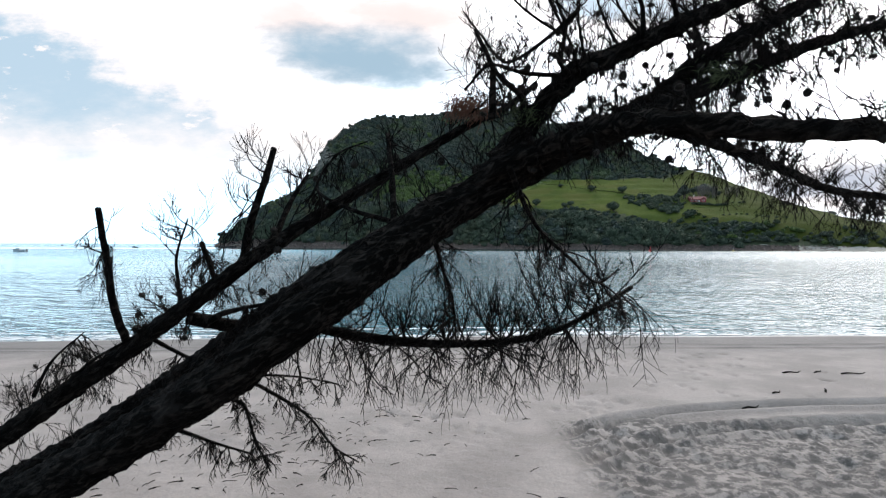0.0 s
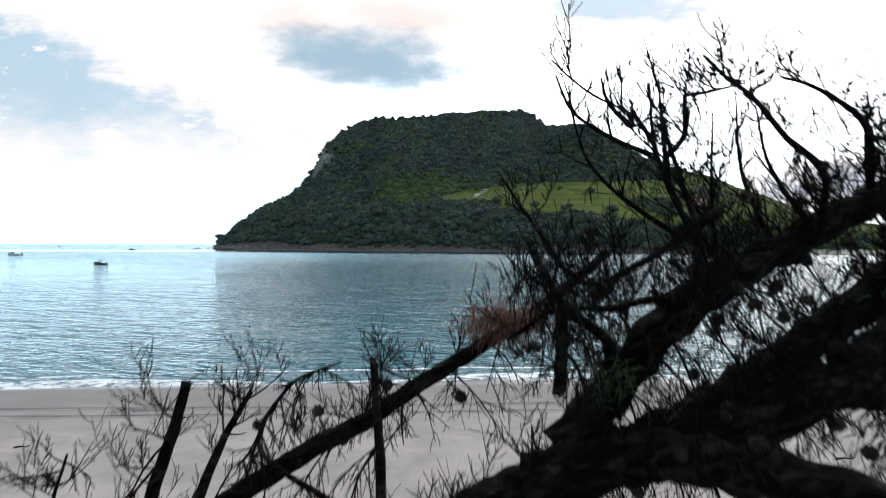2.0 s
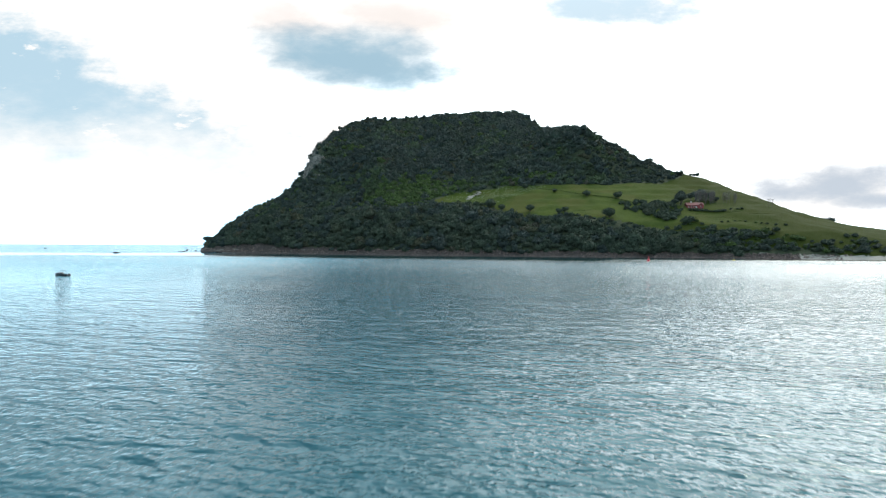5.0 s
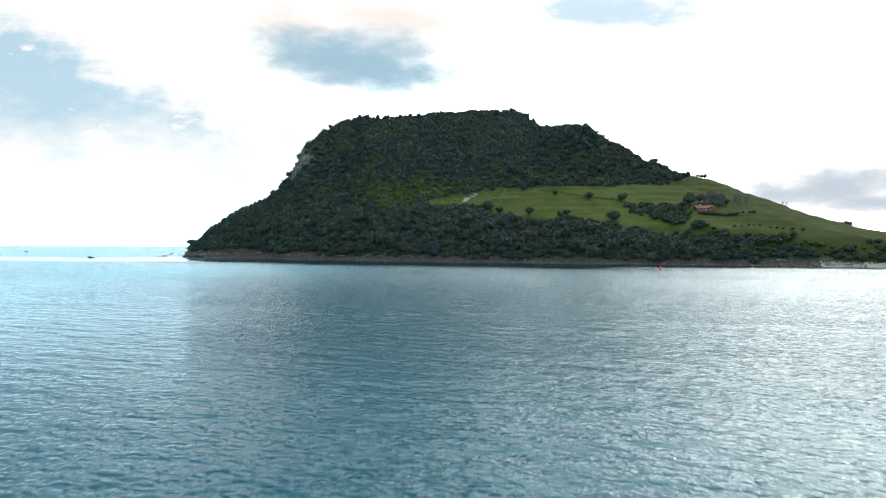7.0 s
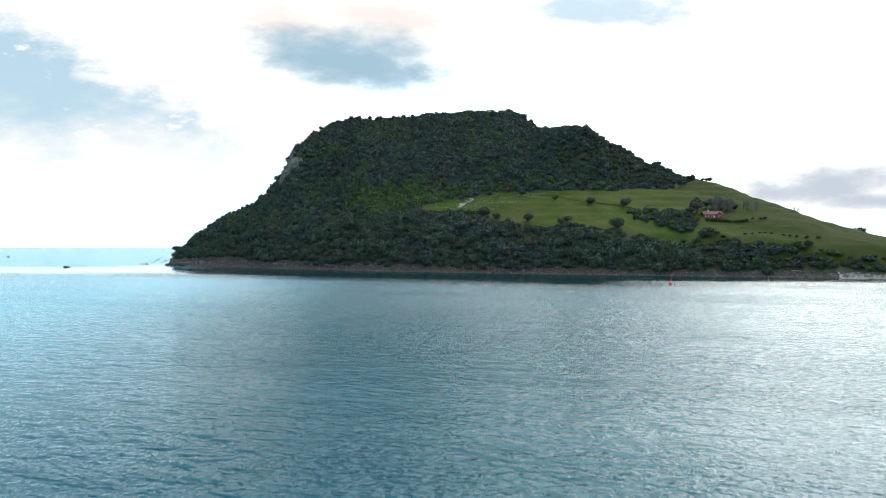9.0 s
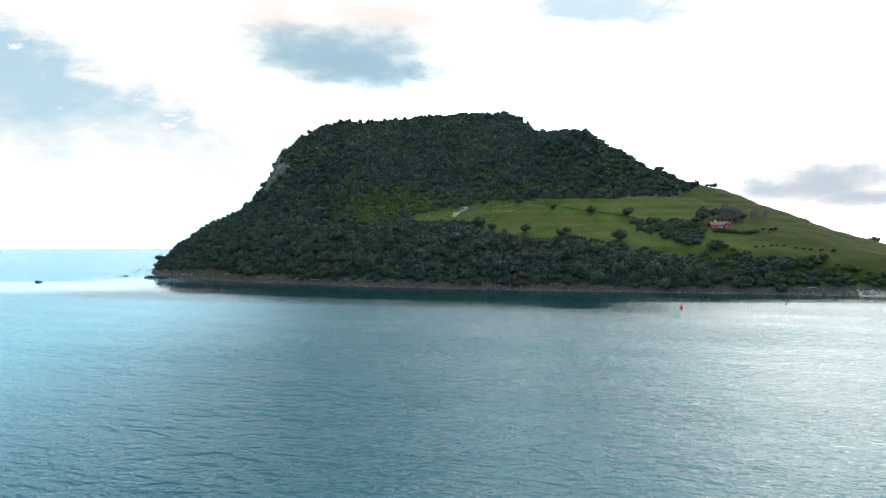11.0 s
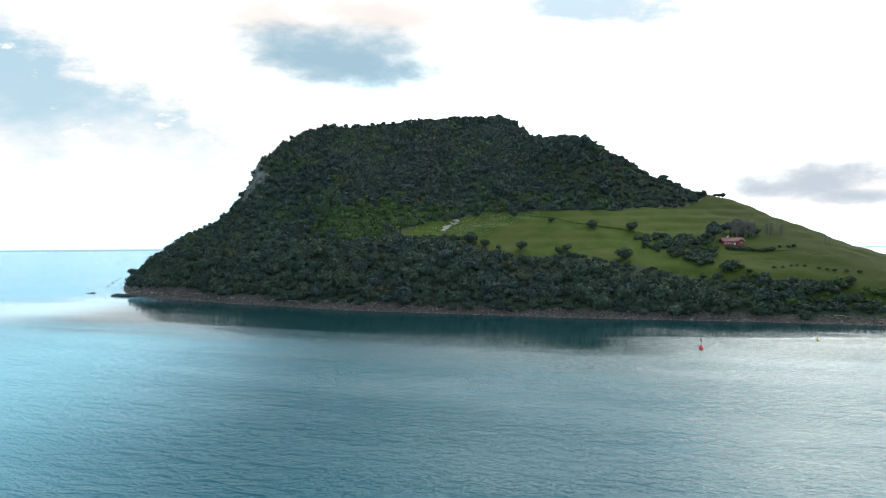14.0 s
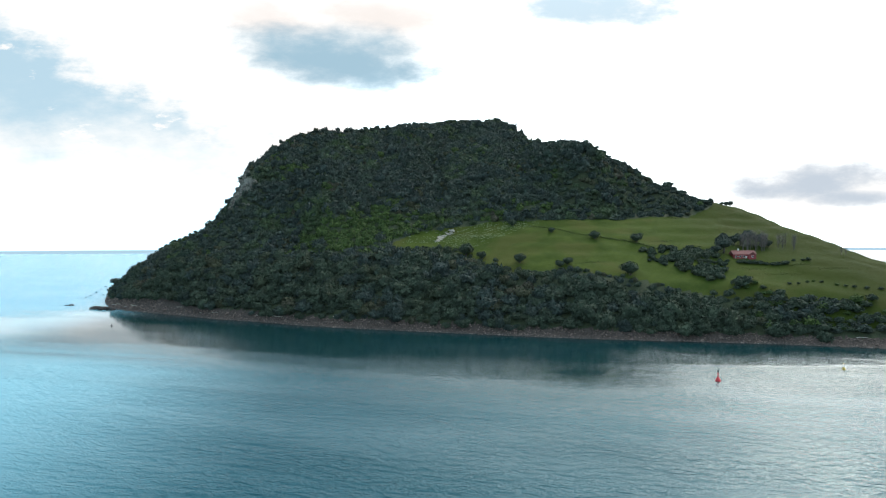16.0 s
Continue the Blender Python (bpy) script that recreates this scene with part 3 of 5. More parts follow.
def hill_height(X, Y):
    X, Y = np.asarray(X, float), np.asarray(Y, float)
    row = [smooth_curve(X, HX, k) for k in (SHORE_Y, BANK_Y, MEADOW_Y, UPPER_Y, CREST_Y)]
    top = [X * 0 + 0.0] + [smooth_curve(X, HX, k) for k in (BANK_Z, MEADOW_Z, UPPER_Z, CREST_Z)]
    rear = row[4] + 60 + 1.1 * top[4]
    ys = [row[0] - 60, row[0]] + row[1:] + [row[4] + 0.35 * (rear - row[4]), rear, rear + 60]
    zs = [X * 0 - 6.0] + top + [top[4] * 0.86, X * 0, X * 0 - 6.0]
    z = X * 0 - 6.0
    for a in range(len(ys) - 1):
        t = np.clip((Y - ys[a]) / (ys[a + 1] - ys[a]), 0, 1)
        z = np.where((Y >= ys[a]) & (Y < ys[a + 1]), zs[a] + (zs[a + 1] - zs[a]) * t, z)
    tip = np.clip((X + 356) / 20, 0, 1)
    z = -6 + (z + 6) * tip
    rough = np.clip(z / 12, 0, 1)
    z = z + rough * (1.3 * lump(X, Y, 17, 1.0) + 0.5 * lump(X, Y, 6, 3.0))
    # spurs and gullies run down the wooded face
    start = np.where(X < 0, row[0] + 62, np.maximum(smooth_curve(X, [0, 32, 77, 150, 255, 282, 300, 330], [731, 750, 753, 743, 750, 764, 778, 900]) + 4, row[0] + 62))
    face = np.clip((Y - start) / 35, 0, 1) * np.clip((row[4] - 8 - Y) / 40, 0, 1)
    spur = np.sin(X / 13.0 + 1.1 * np.sin(Y / 41.0) + 0.8 * np.sin(X / 47.0)) + 0.7 * np.sin(X / 7.1 - Y / 33.0 + 1.4 * np.sin(Y / 23.0))
    z = z + face * (3.6 * spur + 2.2 * lump(X, Y, 9, 6.0))
    # hollows in the coastal slope
    belt_ = np.clip((Y - row[0] - 12) / 20, 0, 1) * np.clip((row[0] + 70 - Y) / 20, 0, 1) * np.clip((60 - X) / 60, 0, 1)
    z = z + belt_ * 2.6 * np.sin(X / 9.0 + 1.2 * np.sin(Y / 17.0) + np.sin(X / 31.0))
    # sheep terraces and the farm track on the pasture
    z = z + 0.35 * np.clip((X - 60) / 30, 0, 1) * np.clip((Y - 640) / 20, 0, 1) * np.sin(z * 0.9) * rough
    return z


def hz(x, y):
    return float(hill_height(np.array([x]), np.array([y]))[0])


hx = np.concatenate([np.arange(-380, 460, 3.0), np.arange(460, 1000, 9.0)])
hy = np.concatenate([np.arange(360, 500, 12.0), np.arange(500, 1060, 3.0), np.arange(1060, 1330, 10.0)])
X, Y = np.meshgrid(hx, hy)
Z = hill_height(X, Y)
V = np.stack([X, Y, Z], -1).reshape(-1, 3)
nx, ny = len(hx), len(hy)
i0 = (np.arange(ny - 1)[:, None] * nx + np.arange(nx - 1)[None]).ravel()
T = np.concatenate([np.stack([i0, i0 + 1, i0 + nx + 1], 1), np.stack([i0, i0 + nx + 1, i0 + nx], 1)])
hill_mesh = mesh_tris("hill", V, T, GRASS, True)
hill_mesh.materials.append(SOIL)
hill_mesh.materials.append(ROCK)
hill_mesh.materials.append(SHORE)
hill_mesh.materials.append(PALE)


def meadow_top(x):
    return smooth_curve(x, [0, 32, 77, 150, 255, 282, 300, 330], [731, 750, 753, 743, 750, 764, 778, 900])


def meadow_foot(x):
    return smooth_curve(x, [0, 32, 64, 82, 134, 182, 215, 253, 300, 420], [731, 729, 708, 676, 656, 630, 614, 598, 574, 540])


def is_meadow(x, y):
    return (x > 0) & (y < meadow_top(x)) & (y > meadow_foot(x))


def shore_y(x):
    return smooth_curve(x, HX, SHORE_Y)


def shelf(x):
    """Width of the bare rocky shore, a little broader round the point."""
    return smooth_curve(x, [-360, -300, -265, -225, -180, -100, 400], [9, 11, 14, 14, 10, 6, 4])


def cliff_face(x, y):
    return (np.abs(x + 164 + 0.4 * (y - 862)) < 11 + 3 * lump(x, y, 5, 2.0)) & (y > 849) & (y < 886)


cx, cy, cz = V[T].mean(1).T
slot = np.where(is_meadow(cx, cy) | ((cx > 0) & (cy < meadow_top(cx)) & (cy > meadow_foot(cx) - 14)) | (cx > 330) | ((cx > 230) & (cy < meadow_foot(cx)) & (cy > shore_y(cx) + 14)), 0, 1)
slot = np.where(cliff_face(cx, cy), 2, slot)
slot = np.where((cy < shore_y(cx) + 2 + shelf(cx)) | (cz < 1.2), 3, slot)
slot = np.where((cx > 300) & (cy < shore_y(cx) + 6), 4, slot)
hill_mesh.polygons.foreach_set("material_index", slot.astype(np.int32))
tagged(new("hill", hill_mesh), "steep dark volcanic hill with green pasture on its lower slope", "hill", kind="structure")


# ---- woods ----
OCTA = (np.array([[1, 0, 0], [-1, 0, 0], [0, 1, 0], [0, -1, 0], [0, 0, 1], [0, 0, -1]], float),
        np.array([[0, 2, 4], [2, 1, 4], [1, 3, 4], [3, 0, 4], [2, 0, 5], [1, 2, 5], [3, 1, 5], [0, 3, 5]]))


def crown_shape(rng, leaves, flat=0.75, ball=None, lobes=9):
    """A crown of several domes covered in many small tilted leaf sprays; about one metre in radius."""
    ball = ball or ICO2
    C = rng.normal(size=(lobes, 3))
    C[:, 2] = np.abs(C[:, 2]) * 0.9 - 0.1
    C /= np.linalg.norm(C, axis=1)[:, None]
    far = rng.uniform(0.40, 0.66, lobes)
    R = rng.uniform(0.30, 0.44, lobes)
    C = np.concatenate([C * far[:, None], [[0, 0, 0]]])
    R = np.concatenate([R, [0.60]])

    def reach(D):
        b = D @ C.T
        q = b * b - (C * C).sum(1)[None] + (R * R)[None]
        d = np.where(q > 0, b + np.sqrt(np.maximum(q, 0)), 0.0)
        i = d.argmax(1)
        d = d[np.arange(len(D)), i]
        n = D * d[:, None] - C[i]
        return d, n / (np.linalg.norm(n, axis=1)[:, None] + 1e-9)
    squash = np.array([1.0, 1.0, flat])
    core = ball[0] * (reach(ball[0])[0] * 0.86)[:, None] * squash
    D = rng.normal(size=(leaves, 3))
    D[:, 2] = np.abs(D[:, 2]) * 1.15 - 0.3
    D /= np.linalg.norm(D, axis=1)[:, None]
    d, n = reach(D)
    P0 = D * (d * rng.uniform(0.84, 1.10, leaves))[:, None] * squash
    side = np.cross(n, rng.normal(size=(leaves, 3)))
    side /= np.linalg.norm(side, axis=1)[:, None]
    other = np.cross(n, side)
    tilt = rng.normal(size=(leaves, 2)) * 0.65
    size = rng.uniform(0.5, 1.3, leaves)[:, None] * 1.9 / math.sqrt(leaves)
    A = side + n * tilt[:, :1]
    B = other + n * tilt[:, 1:]
    P = np.stack([P0 + A * size, P0 + (B - 0.5 * A) * size, P0 - (B + 0.5 * A) * size], 1).reshape(-1, 3)
    F = np.arange(leaves * 3).reshape(-1, 3) + len(core)
    return np.concatenate([core, P]), np.concatenate([ball[1], F])


def wood(name, spots, material, clumps, label, seed, flat=0.75, ball=None, lobes=9):
    """Many crowns, too many to count, in one mesh. spots: x, y, z, radius."""
    rng = np.random.default_rng(seed)
    shapes = [crown_shape(rng, clumps, flat, ball or ICO2, lobes) for _ in range(18)]
    Vs, Ts, n = [], [], 0
    for x, y, z, r in spots:
        P, F = shapes[rng.integers(len(shapes))]
        a = rng.uniform(0, 2 * math.pi)
        c, s = math.cos(a), math.sin(a)
        tall = rng.uniform(0.85, 1.35)
        Q = np.stack([P[:, 0] * c - P[:, 1] * s, P[:, 0] * s + P[:, 1] * c, P[:, 2] * tall], 1) * r + np.array([x, y, z])
        Vs.append(Q)
        Ts.append(F + n)
        n += len(Q)
    ob = new(name, mesh_tris(name, np.concatenate(Vs), np.concatenate(Ts), material))
    return tagged(ob, label, "woodland", kind="stuff")


rng = np.random.default_rng(11)


def scatter(x0, x1, y0, y1, step):
    gx_, gy_ = np.meshgrid(np.arange(x0, x1, step), np.arange(y0, y1, step))
    return (gx_ + rng.uniform(-0.45, 0.45, gx_.shape) * step).ravel(), (gy_ + rng.uniform(-0.45, 0.45, gy_.shape) * step).ravel()


# coastal belt between the shore and the pasture: broad domed crowns of two greens, with smaller trees between
sx, sy = scatter(-350, 262, 560, 960, 5.6)
off = sy - shore_y(sx)
belt = smooth_curve(sx, [-350, -200, -60, -6, 20, 300], [60, 60, 62, 72, 200, 200])
keep = (off > shelf(sx)) & (off < np.maximum(belt, shelf(sx) + 20)) & ~is_meadow(sx, sy) & ((sx < 0) | (sy < meadow_foot(sx) - 11)) & (rng.uniform(size=sx.shape) < np.where(sx > 225, 0.55, 1.0))
sx, sy, off = sx[keep], sy[keep], off[keep]
big = rng.uniform(size=sx.shape) < 0.30
sr = np.where(big, rng.uniform(6.6, 9.8, sx.shape), rng.triangular(3.6, 5.4, 7.4, sx.shape)) * np.clip(0.6 + off / 40, 0.6, 1.0) * np.clip((sx + 375) / 90, 0.4, 1.0)
sr = sr * np.where(sx > 0, np.clip((meadow_foot(sx) - sy) / 34, 0.42, 1.0), 1.0)
sz = hill_height(sx, sy) + np.where(big, rng.uniform(0.0, 0.28, sr.shape), rng.uniform(-0.25, 0.12, sr.shape)) * sr
tone = lump(sx, sy, 16, 8.0) + rng.uniform(-0.9, 0.9, sx.shape)
for name, sel, mat, text, seed in (
        ("coastal_trees", tone < 0.35, COAST, "dense grey-green coastal trees above the rocky shore", 3),
        ("coastal_trees", (tone >= 0.35) & (tone < 1.05), DEEP, "dark blue-green coastal trees above the rocky shore", 4),
        ("coastal_trees", tone >= 1.05, OLIVE, "olive-brown coastal trees above the rocky shore", 7)):
    wood(name, np.stack([sx[sel], sy[sel], sz[sel], sr[sel]], 1), mat, 360, text, seed, flat=0.82, ball=ICO2, lobes=14)

# the wooded upper slopes
sx, sy = scatter(-335, 320, 690, 1060, 5.0)
off = sy - shore_y(sx)
crest = smooth_curve(sx, HX, CREST_Y)
above = np.where(sx < 0, off > belt[0] - 2, sy > meadow_top(sx) + 1)
keep = above & (sy < crest + 14) & ~cliff_face(sx, sy) & (sx < 306)
green = np.exp(-(((sx + 30 + 0.35 * (760 - sy)) / 62) ** 2 + ((sy - 752) / 34) ** 2)) + 0.25 * lump(sx, sy, 11, 4.0)
green = green + 0.5 * np.exp(-(((sx - 100) / 50) ** 2 + ((sy - 765) / 9) ** 2)) + 0.35 * np.exp(-(((sx + 100) / 22) ** 2 + ((sy - 862) / 16) ** 2))
light = keep & (green + rng.uniform(-0.30, 0.30, sx.shape) > 0.42)
tone = 0.8 * lump(sx, sy, 21, 2.0) + 0.5 * lump(sx, sy, 8, 5.0) + rng.uniform(-0.6, 0.6, sx.shape)
dark = keep & ~light
for name, sel, mat, low, high, text, seed in (
        ("hill_trees", dark & (tone < 0.25), FOREST, 2.2, 8.5, "dense dark evergreen trees covering the upper hill", 5),
        ("hill_trees", dark & (tone >= 0.25) & (tone < 0.80), DEEP, 2.4, 9.5, "dark blue-green evergreen trees in the gullies of the hill", 8),
        ("hill_trees", dark & (tone >= 0.80) & (tone < 1.10), OLIVE, 2.0, 5.5, "olive-brown trees scattered over the upper hill", 9),
        ("hill_scrub", light | (dark & (tone >= 1.10)), SCRUB, 2.2, 5.6, "fresh green scrub on the middle slope", 6)):
    px, py = sx[sel], sy[sel]
    r = rng.triangular(low + 0.5, low + 1.6, high, px.shape) * np.clip((px + 365) / 80, 0.45, 1.0) * np.where(px < -140, 0.82, 1.0)
    # the tops along the crest stand up unevenly
    rim = (np.abs(py - smooth_curve(px, HX, CREST_Y)) < 12) | (px > 205)
    r = np.where(rim, np.minimum(r, 3.6), r)
    lift = np.where(rim & (rng.uniform(size=px.shape) < 0.25), rng.uniform(0.35, 1.0, px.shape), rng.uniform(-0.35, 0.12, px.shape))
    wood(name, np.stack([px, py, hill_height(px, py) + lift * r, r], 1), mat, 150, text, seed, flat=0.9, lobes=10)


# ---- the leaning pine by the beach ----
def tube(points, r0, r1, sides, rings, rough=0.0, seed=0, cap=True):
    """A tapered, slightly knotty tube through the points."""
    P = np.array(points, float)
    s = np.concatenate([[0], np.cumsum(np.linalg.norm(np.diff(P, axis=0), axis=1))])
    q = np.linspace(0, s[-1], rings)
    C = np.stack([smooth_curve(q, s, P[:, k]) for k in range(3)], 1)
    t = np.gradient(C, axis=0)
    t /= np.linalg.norm(t, axis=1)[:, None] + 1e-9
    ref = np.array([0.0, 1.0, 0.0]) if abs(t[:, 1]).mean() < 0.8 else np.array([1.0, 0.0, 0.0])
    a = np.cross(t, ref)
    a /= np.linalg.norm(a, axis=1)[:, None] + 1e-9
    b = np.cross(t, a)
    ang = np.arange(sides) / sides * 2 * math.pi
    r = np.linspace(r0, r1, rings)
    if rough:
        w = (1 + rough * np.sin(ang[None] * 7 + 2.5 * np.sin(q[:, None] * 4 + seed)) * 0.45
             + rough * 0.5 * np.sin(q[:, None] * 9 + ang[None] * 3 + seed) + rough * 0.6 * np.sin(ang[None] * 13 + q[:, None] * 21 + seed * 2))
    else:
        w = np.ones((rings, sides))
    R = r[:, None] * w
    V = C[:, None] + R[..., None] * (np.cos(ang)[None, :, None] * a[:, None] + np.sin(ang)[None, :, None] * b[:, None])
    V = V.reshape(-1, 3)
    i = (np.arange(rings - 1)[:, None] * sides + np.arange(sides)[None]).ravel()
    j = (np.arange(rings - 1)[:, None] * sides + (np.arange(sides)[None] + 1) % sides).ravel()
    T = np.concatenate([np.stack([i, j, j + sides], 1), np.stack([i, j + sides, i + sides], 1)])
    if cap:
        e = (rings - 1) * sides
        V = np.concatenate([V, C[-1:] + t[-1:] * r1 * 0.4])
        k = len(V) - 1
        T = np.concatenate([T, [(e + n, e + (n + 1) % sides, k) for n in range(sides)]])
    return V, T, C


pine = thing("pine_tree", pose(-9.4, 35.2, 1.2), "dead leaning pine with bare twigs and cones over the beach", "tree")
cone_spots = []
trng = np.random.default_rng(4)


def pine_part(name, V, T, material, label="", smooth=True, parent=None):
    ob = new(name, mesh_tris(name, np.asarray(V) - np.array([-9.4, 35.2, 1.2]), T, material, smooth))
    ob.parent = parent or pine
    return tagged(ob, label) if label else ob


def twig_fan(Vs, Ts, n, start, way_, length, radius, depth, droop, curl=0.35):
    """A twig that curves, with finer twigs along it. Returns the running vertex count."""
    way_ = way_ / (np.linalg.norm(way_) + 1e-9)
    bend = trng.normal(size=3) * curl
    pts = [start]
    d = way_.copy()
    for i in range(4):
        d = d + bend * 0.25 + np.array([0, 0, droop * 0.28])
        d /= np.linalg.norm(d)
        pts.append(pts[-1] + d * length / 4)
    V, T, C = tube(pts, radius, max(radius * 0.35, 0.0026), 4 if radius > 0.008 else 3, 6 if depth > 0 else 4, cap=False)
    Vs.append(V)
    Ts.append(T + n)
    n += len(V)
    if depth > 0:
        kids = int(trng.integers(3, 7)) if depth > 1 else int(trng.integers(2, 6))
        for i in range(kids):
            k = trng.uniform(0.25, 1.0)
            p = C[min(int(k * (len(C) - 1)), len(C) - 1)]
            side = trng.normal(size=3)
            side -= d * side.dot(d)
            side /= np.linalg.norm(side) + 1e-9
            n = twig_fan(Vs, Ts, n, p, d * 0.7 + side * 0.75 + np.array([0, 0, 0.12 * droop]), length * trng.uniform(0.35, 0.7), radius * 0.6, depth - 1, droop, curl)
        if trng.uniform() < 0.035 and radius > 0.003:
            cone_spots.append(C[-1])
    return n


def limb(name, r0, r1, points, twigs=0, reach=0.5, lift=0.6, sides=10, rough=0.12, depth=2, from_=0.1, cones=0, thin=1.0, bend=0.35, up=0.7):
    length = sum((Vector(points[i + 1]) - Vector(points[i])).length for i in range(len(points) - 1))
    V, T, C = tube(points, r0, r1, sides, max(8, int(length * 14)), rough, len(points) + r0 * 50)
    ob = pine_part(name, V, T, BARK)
    if twigs:
        Vs, Ts, n = [], [], 0
        for i in range(twigs):
            k = trng.uniform(from_, 1.0)
            p = C[min(int(k * (len(C) - 1)), len(C) - 1)]
            side = trng.normal(size=3) * np.array([1.0, 0.9, 0.7])
            droop = lift if trng.uniform() < up else -0.7
            side[2] = abs(side[2]) * np.sign(droop) * 0.9
            n = twig_fan(Vs, Ts, n, p, side, reach * trng.uniform(0.45, 1.3), trng.uniform(0.006, 0.012) * thin, depth, droop, bend)
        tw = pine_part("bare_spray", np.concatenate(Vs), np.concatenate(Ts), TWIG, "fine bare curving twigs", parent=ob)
        tagged(tw, kind="stuff")
    for i in range(cones):
        if i % 3 == 0:
            knot = C[trng.integers(len(C) // 4, len(C))]
        cone_spots.append(knot + trng.normal(size=3) * 0.055)
    return ob


limb("trunk", 0.34, 0.20, [(-9.48, 35.20, 0.73), (-6.90, 34.30, 1.75), (-4.97, 33.55, 2.65), (-3.73, 33.05, 3.35), (-2.95, 32.72, 3.85), (-2.20, 32.42, 4.33), (-1.57, 32.25, 4.80), (-0.95, 32.18, 5.25), (-0.42, 32.30, 5.66), (0.04, 32.45, 6.00)], twigs=40, reach=0.4, sides=28, rough=0.12)
limb("trunk", 0.24, 0.19, [(-9.20, 36.30, 0.70), (-6.20, 35.70, 2.20), (-3.99, 34.90, 3.56), (-2.90, 34.20, 4.25), (-1.85, 33.35, 4.93), (-1.13, 32.85, 5.36), (-0.50, 32.50, 5.72), (0.04, 32.50, 6.02)], twigs=30, reach=0.4, sides=24, rough=0.12)
limb("trunk", 0.235, 0.110, [(-0.62, 32.33, 5.55), (-0.10, 32.45, 5.93), (0.47, 32.55, 6.28), (0.92, 32.50, 6.50), (1.30, 32.25, 6.68), (1.77, 32.20, 6.86), (2.36, 32.25, 7.12)], twigs=60, reach=0.4, sides=28, rough=0.14)
limb("trunk", 0.20, 0.035, [(-9.20, 35.60, 1.20), (-6.30, 35.00, 2.95), (-5.05, 34.60, 3.75), (-4.25, 34.35, 4.25), (-3.55, 33.95, 4.70), (-2.75, 33.45, 5.17), (-2.17, 33.25, 5.56), (-1.73, 33.33, 5.86), (-1.20, 33.36, 6.20), (-0.63, 33.28, 6.53), (-0.10, 33.35, 6.87), (0.38, 33.37, 7.15), (0.83, 33.65, 7.41), (1.25, 33.75, 7.75)], twigs=150, reach=0.5, sides=16, from_=0.15, cones=10)
limb("limb", 0.14, 0.060, [(0.46, 32.50, 6.40), (1.07, 32.10, 6.66), (1.57, 31.40, 6.76), (1.98, 30.95, 6.70), (2.51, 30.65, 6.60), (3.27, 30.40, 6.54), (4.03, 30.20, 6.51)], twigs=60, reach=0.35, sides=14, rough=0.22, cones=22, lift=0.5)
limb("limb", 0.13, 0.060, [(0.65, 32.50, 6.57), (1.01, 32.50, 7.02), (1.41, 32.42, 7.48), (1.98, 32.55, 7.78), (2.63, 32.65, 8.10), (3.31, 32.80, 8.42), (4.31, 33.00, 8.86)], twigs=190, reach=0.42, sides=14, rough=0.22, cones=22, lift=0.5)
limb("limb", 0.15, 0.060, [(1.08, 32.40, 6.60), (1.65, 32.45, 6.88), (2.35, 32.70, 7.25), (2.80, 32.68, 7.63), (3.40, 32.75, 8.02), (4.06, 33.00, 8.39), (4.90, 33.30, 8.87)], twigs=240, reach=0.42, sides=14, rough=0.22, cones=22, lift=0.5, up=0.45)
limb("limb", 0.09, 0.040, [(2.18, 32.22, 7.11), (3.32, 32.80, 7.59), (4.25, 33.10, 8.00), (5.51, 33.50, 8.44), (7.22, 34.00, 9.07)], twigs=240, reach=0.42, sides=14, rough=0.22, cones=22, lift=0.5, up=0.45)
limb("limb", 0.07, 0.030, [(2.00, 32.20, 6.98), (3.21, 32.70, 6.77), (4.00, 33.10, 6.60), (4.92, 33.50, 6.37), (5.75, 33.80, 6.32), (7.05, 34.20, 6.15)], twigs=240, reach=0.42, sides=14, rough=0.22, cones=22, lift=0.5, up=0.45)
limb("branch", 0.09, 0.030, [(-3.14, 33.60, 4.78), (-2.46, 33.90, 4.63), (-1.87, 34.20, 4.60), (-0.98, 34.40, 4.42), (0.20, 34.50, 4.31), (0.99, 34.55, 4.34), (1.64, 34.60, 4.48), (2.29, 34.65, 4.80), (2.80, 34.80, 5.09)], twigs=190, reach=0.80, sides=10, lift=0.9, from_=0.22, cones=45, up=0.45, bend=0.6, thin=1.35)
limb("branch", 0.03, 0.010, [(-2.57, 33.90, 3.99), (-2.07, 34.10, 3.64), (-1.72, 34.20, 3.35), (-1.41, 34.20, 2.97), (-1.08, 34.30, 2.72)], twigs=24, reach=0.36, thin=1.1, sides=7, lift=-0.6)
limb("branch", 0.03, 0.010, [(-2.83, 33.80, 3.76), (-2.53, 33.90, 3.62), (-2.43, 34.00, 3.18), (-2.20, 34.00, 2.70)], twigs=24, reach=0.36, thin=1.1, sides=7, lift=-0.6)
limb("branch", 0.04, 0.012, [(-3.91, 34.00, 3.44), (-3.19, 33.70, 3.31), (-2.65, 33.60, 3.17), (-2.33, 33.60, 3.08)], twigs=24, reach=0.36, thin=1.1, sides=7, lift=-0.6)
limb("branch", 0.06, 0.035, [(-4.25, 34.35, 4.30), (-4.20, 33.90, 4.85), (-4.02, 33.40, 5.50), (-3.94, 33.06, 6.12)], twigs=10, reach=0.5, sides=8, from_=0.4)
limb("branch", 0.06, 0.035, [(-2.33, 33.30, 5.45), (-2.24, 33.25, 5.90), (-2.04, 33.18, 6.45), (-1.91, 33.12, 6.83)], twigs=10, reach=0.5, sides=8, from_=0.4)
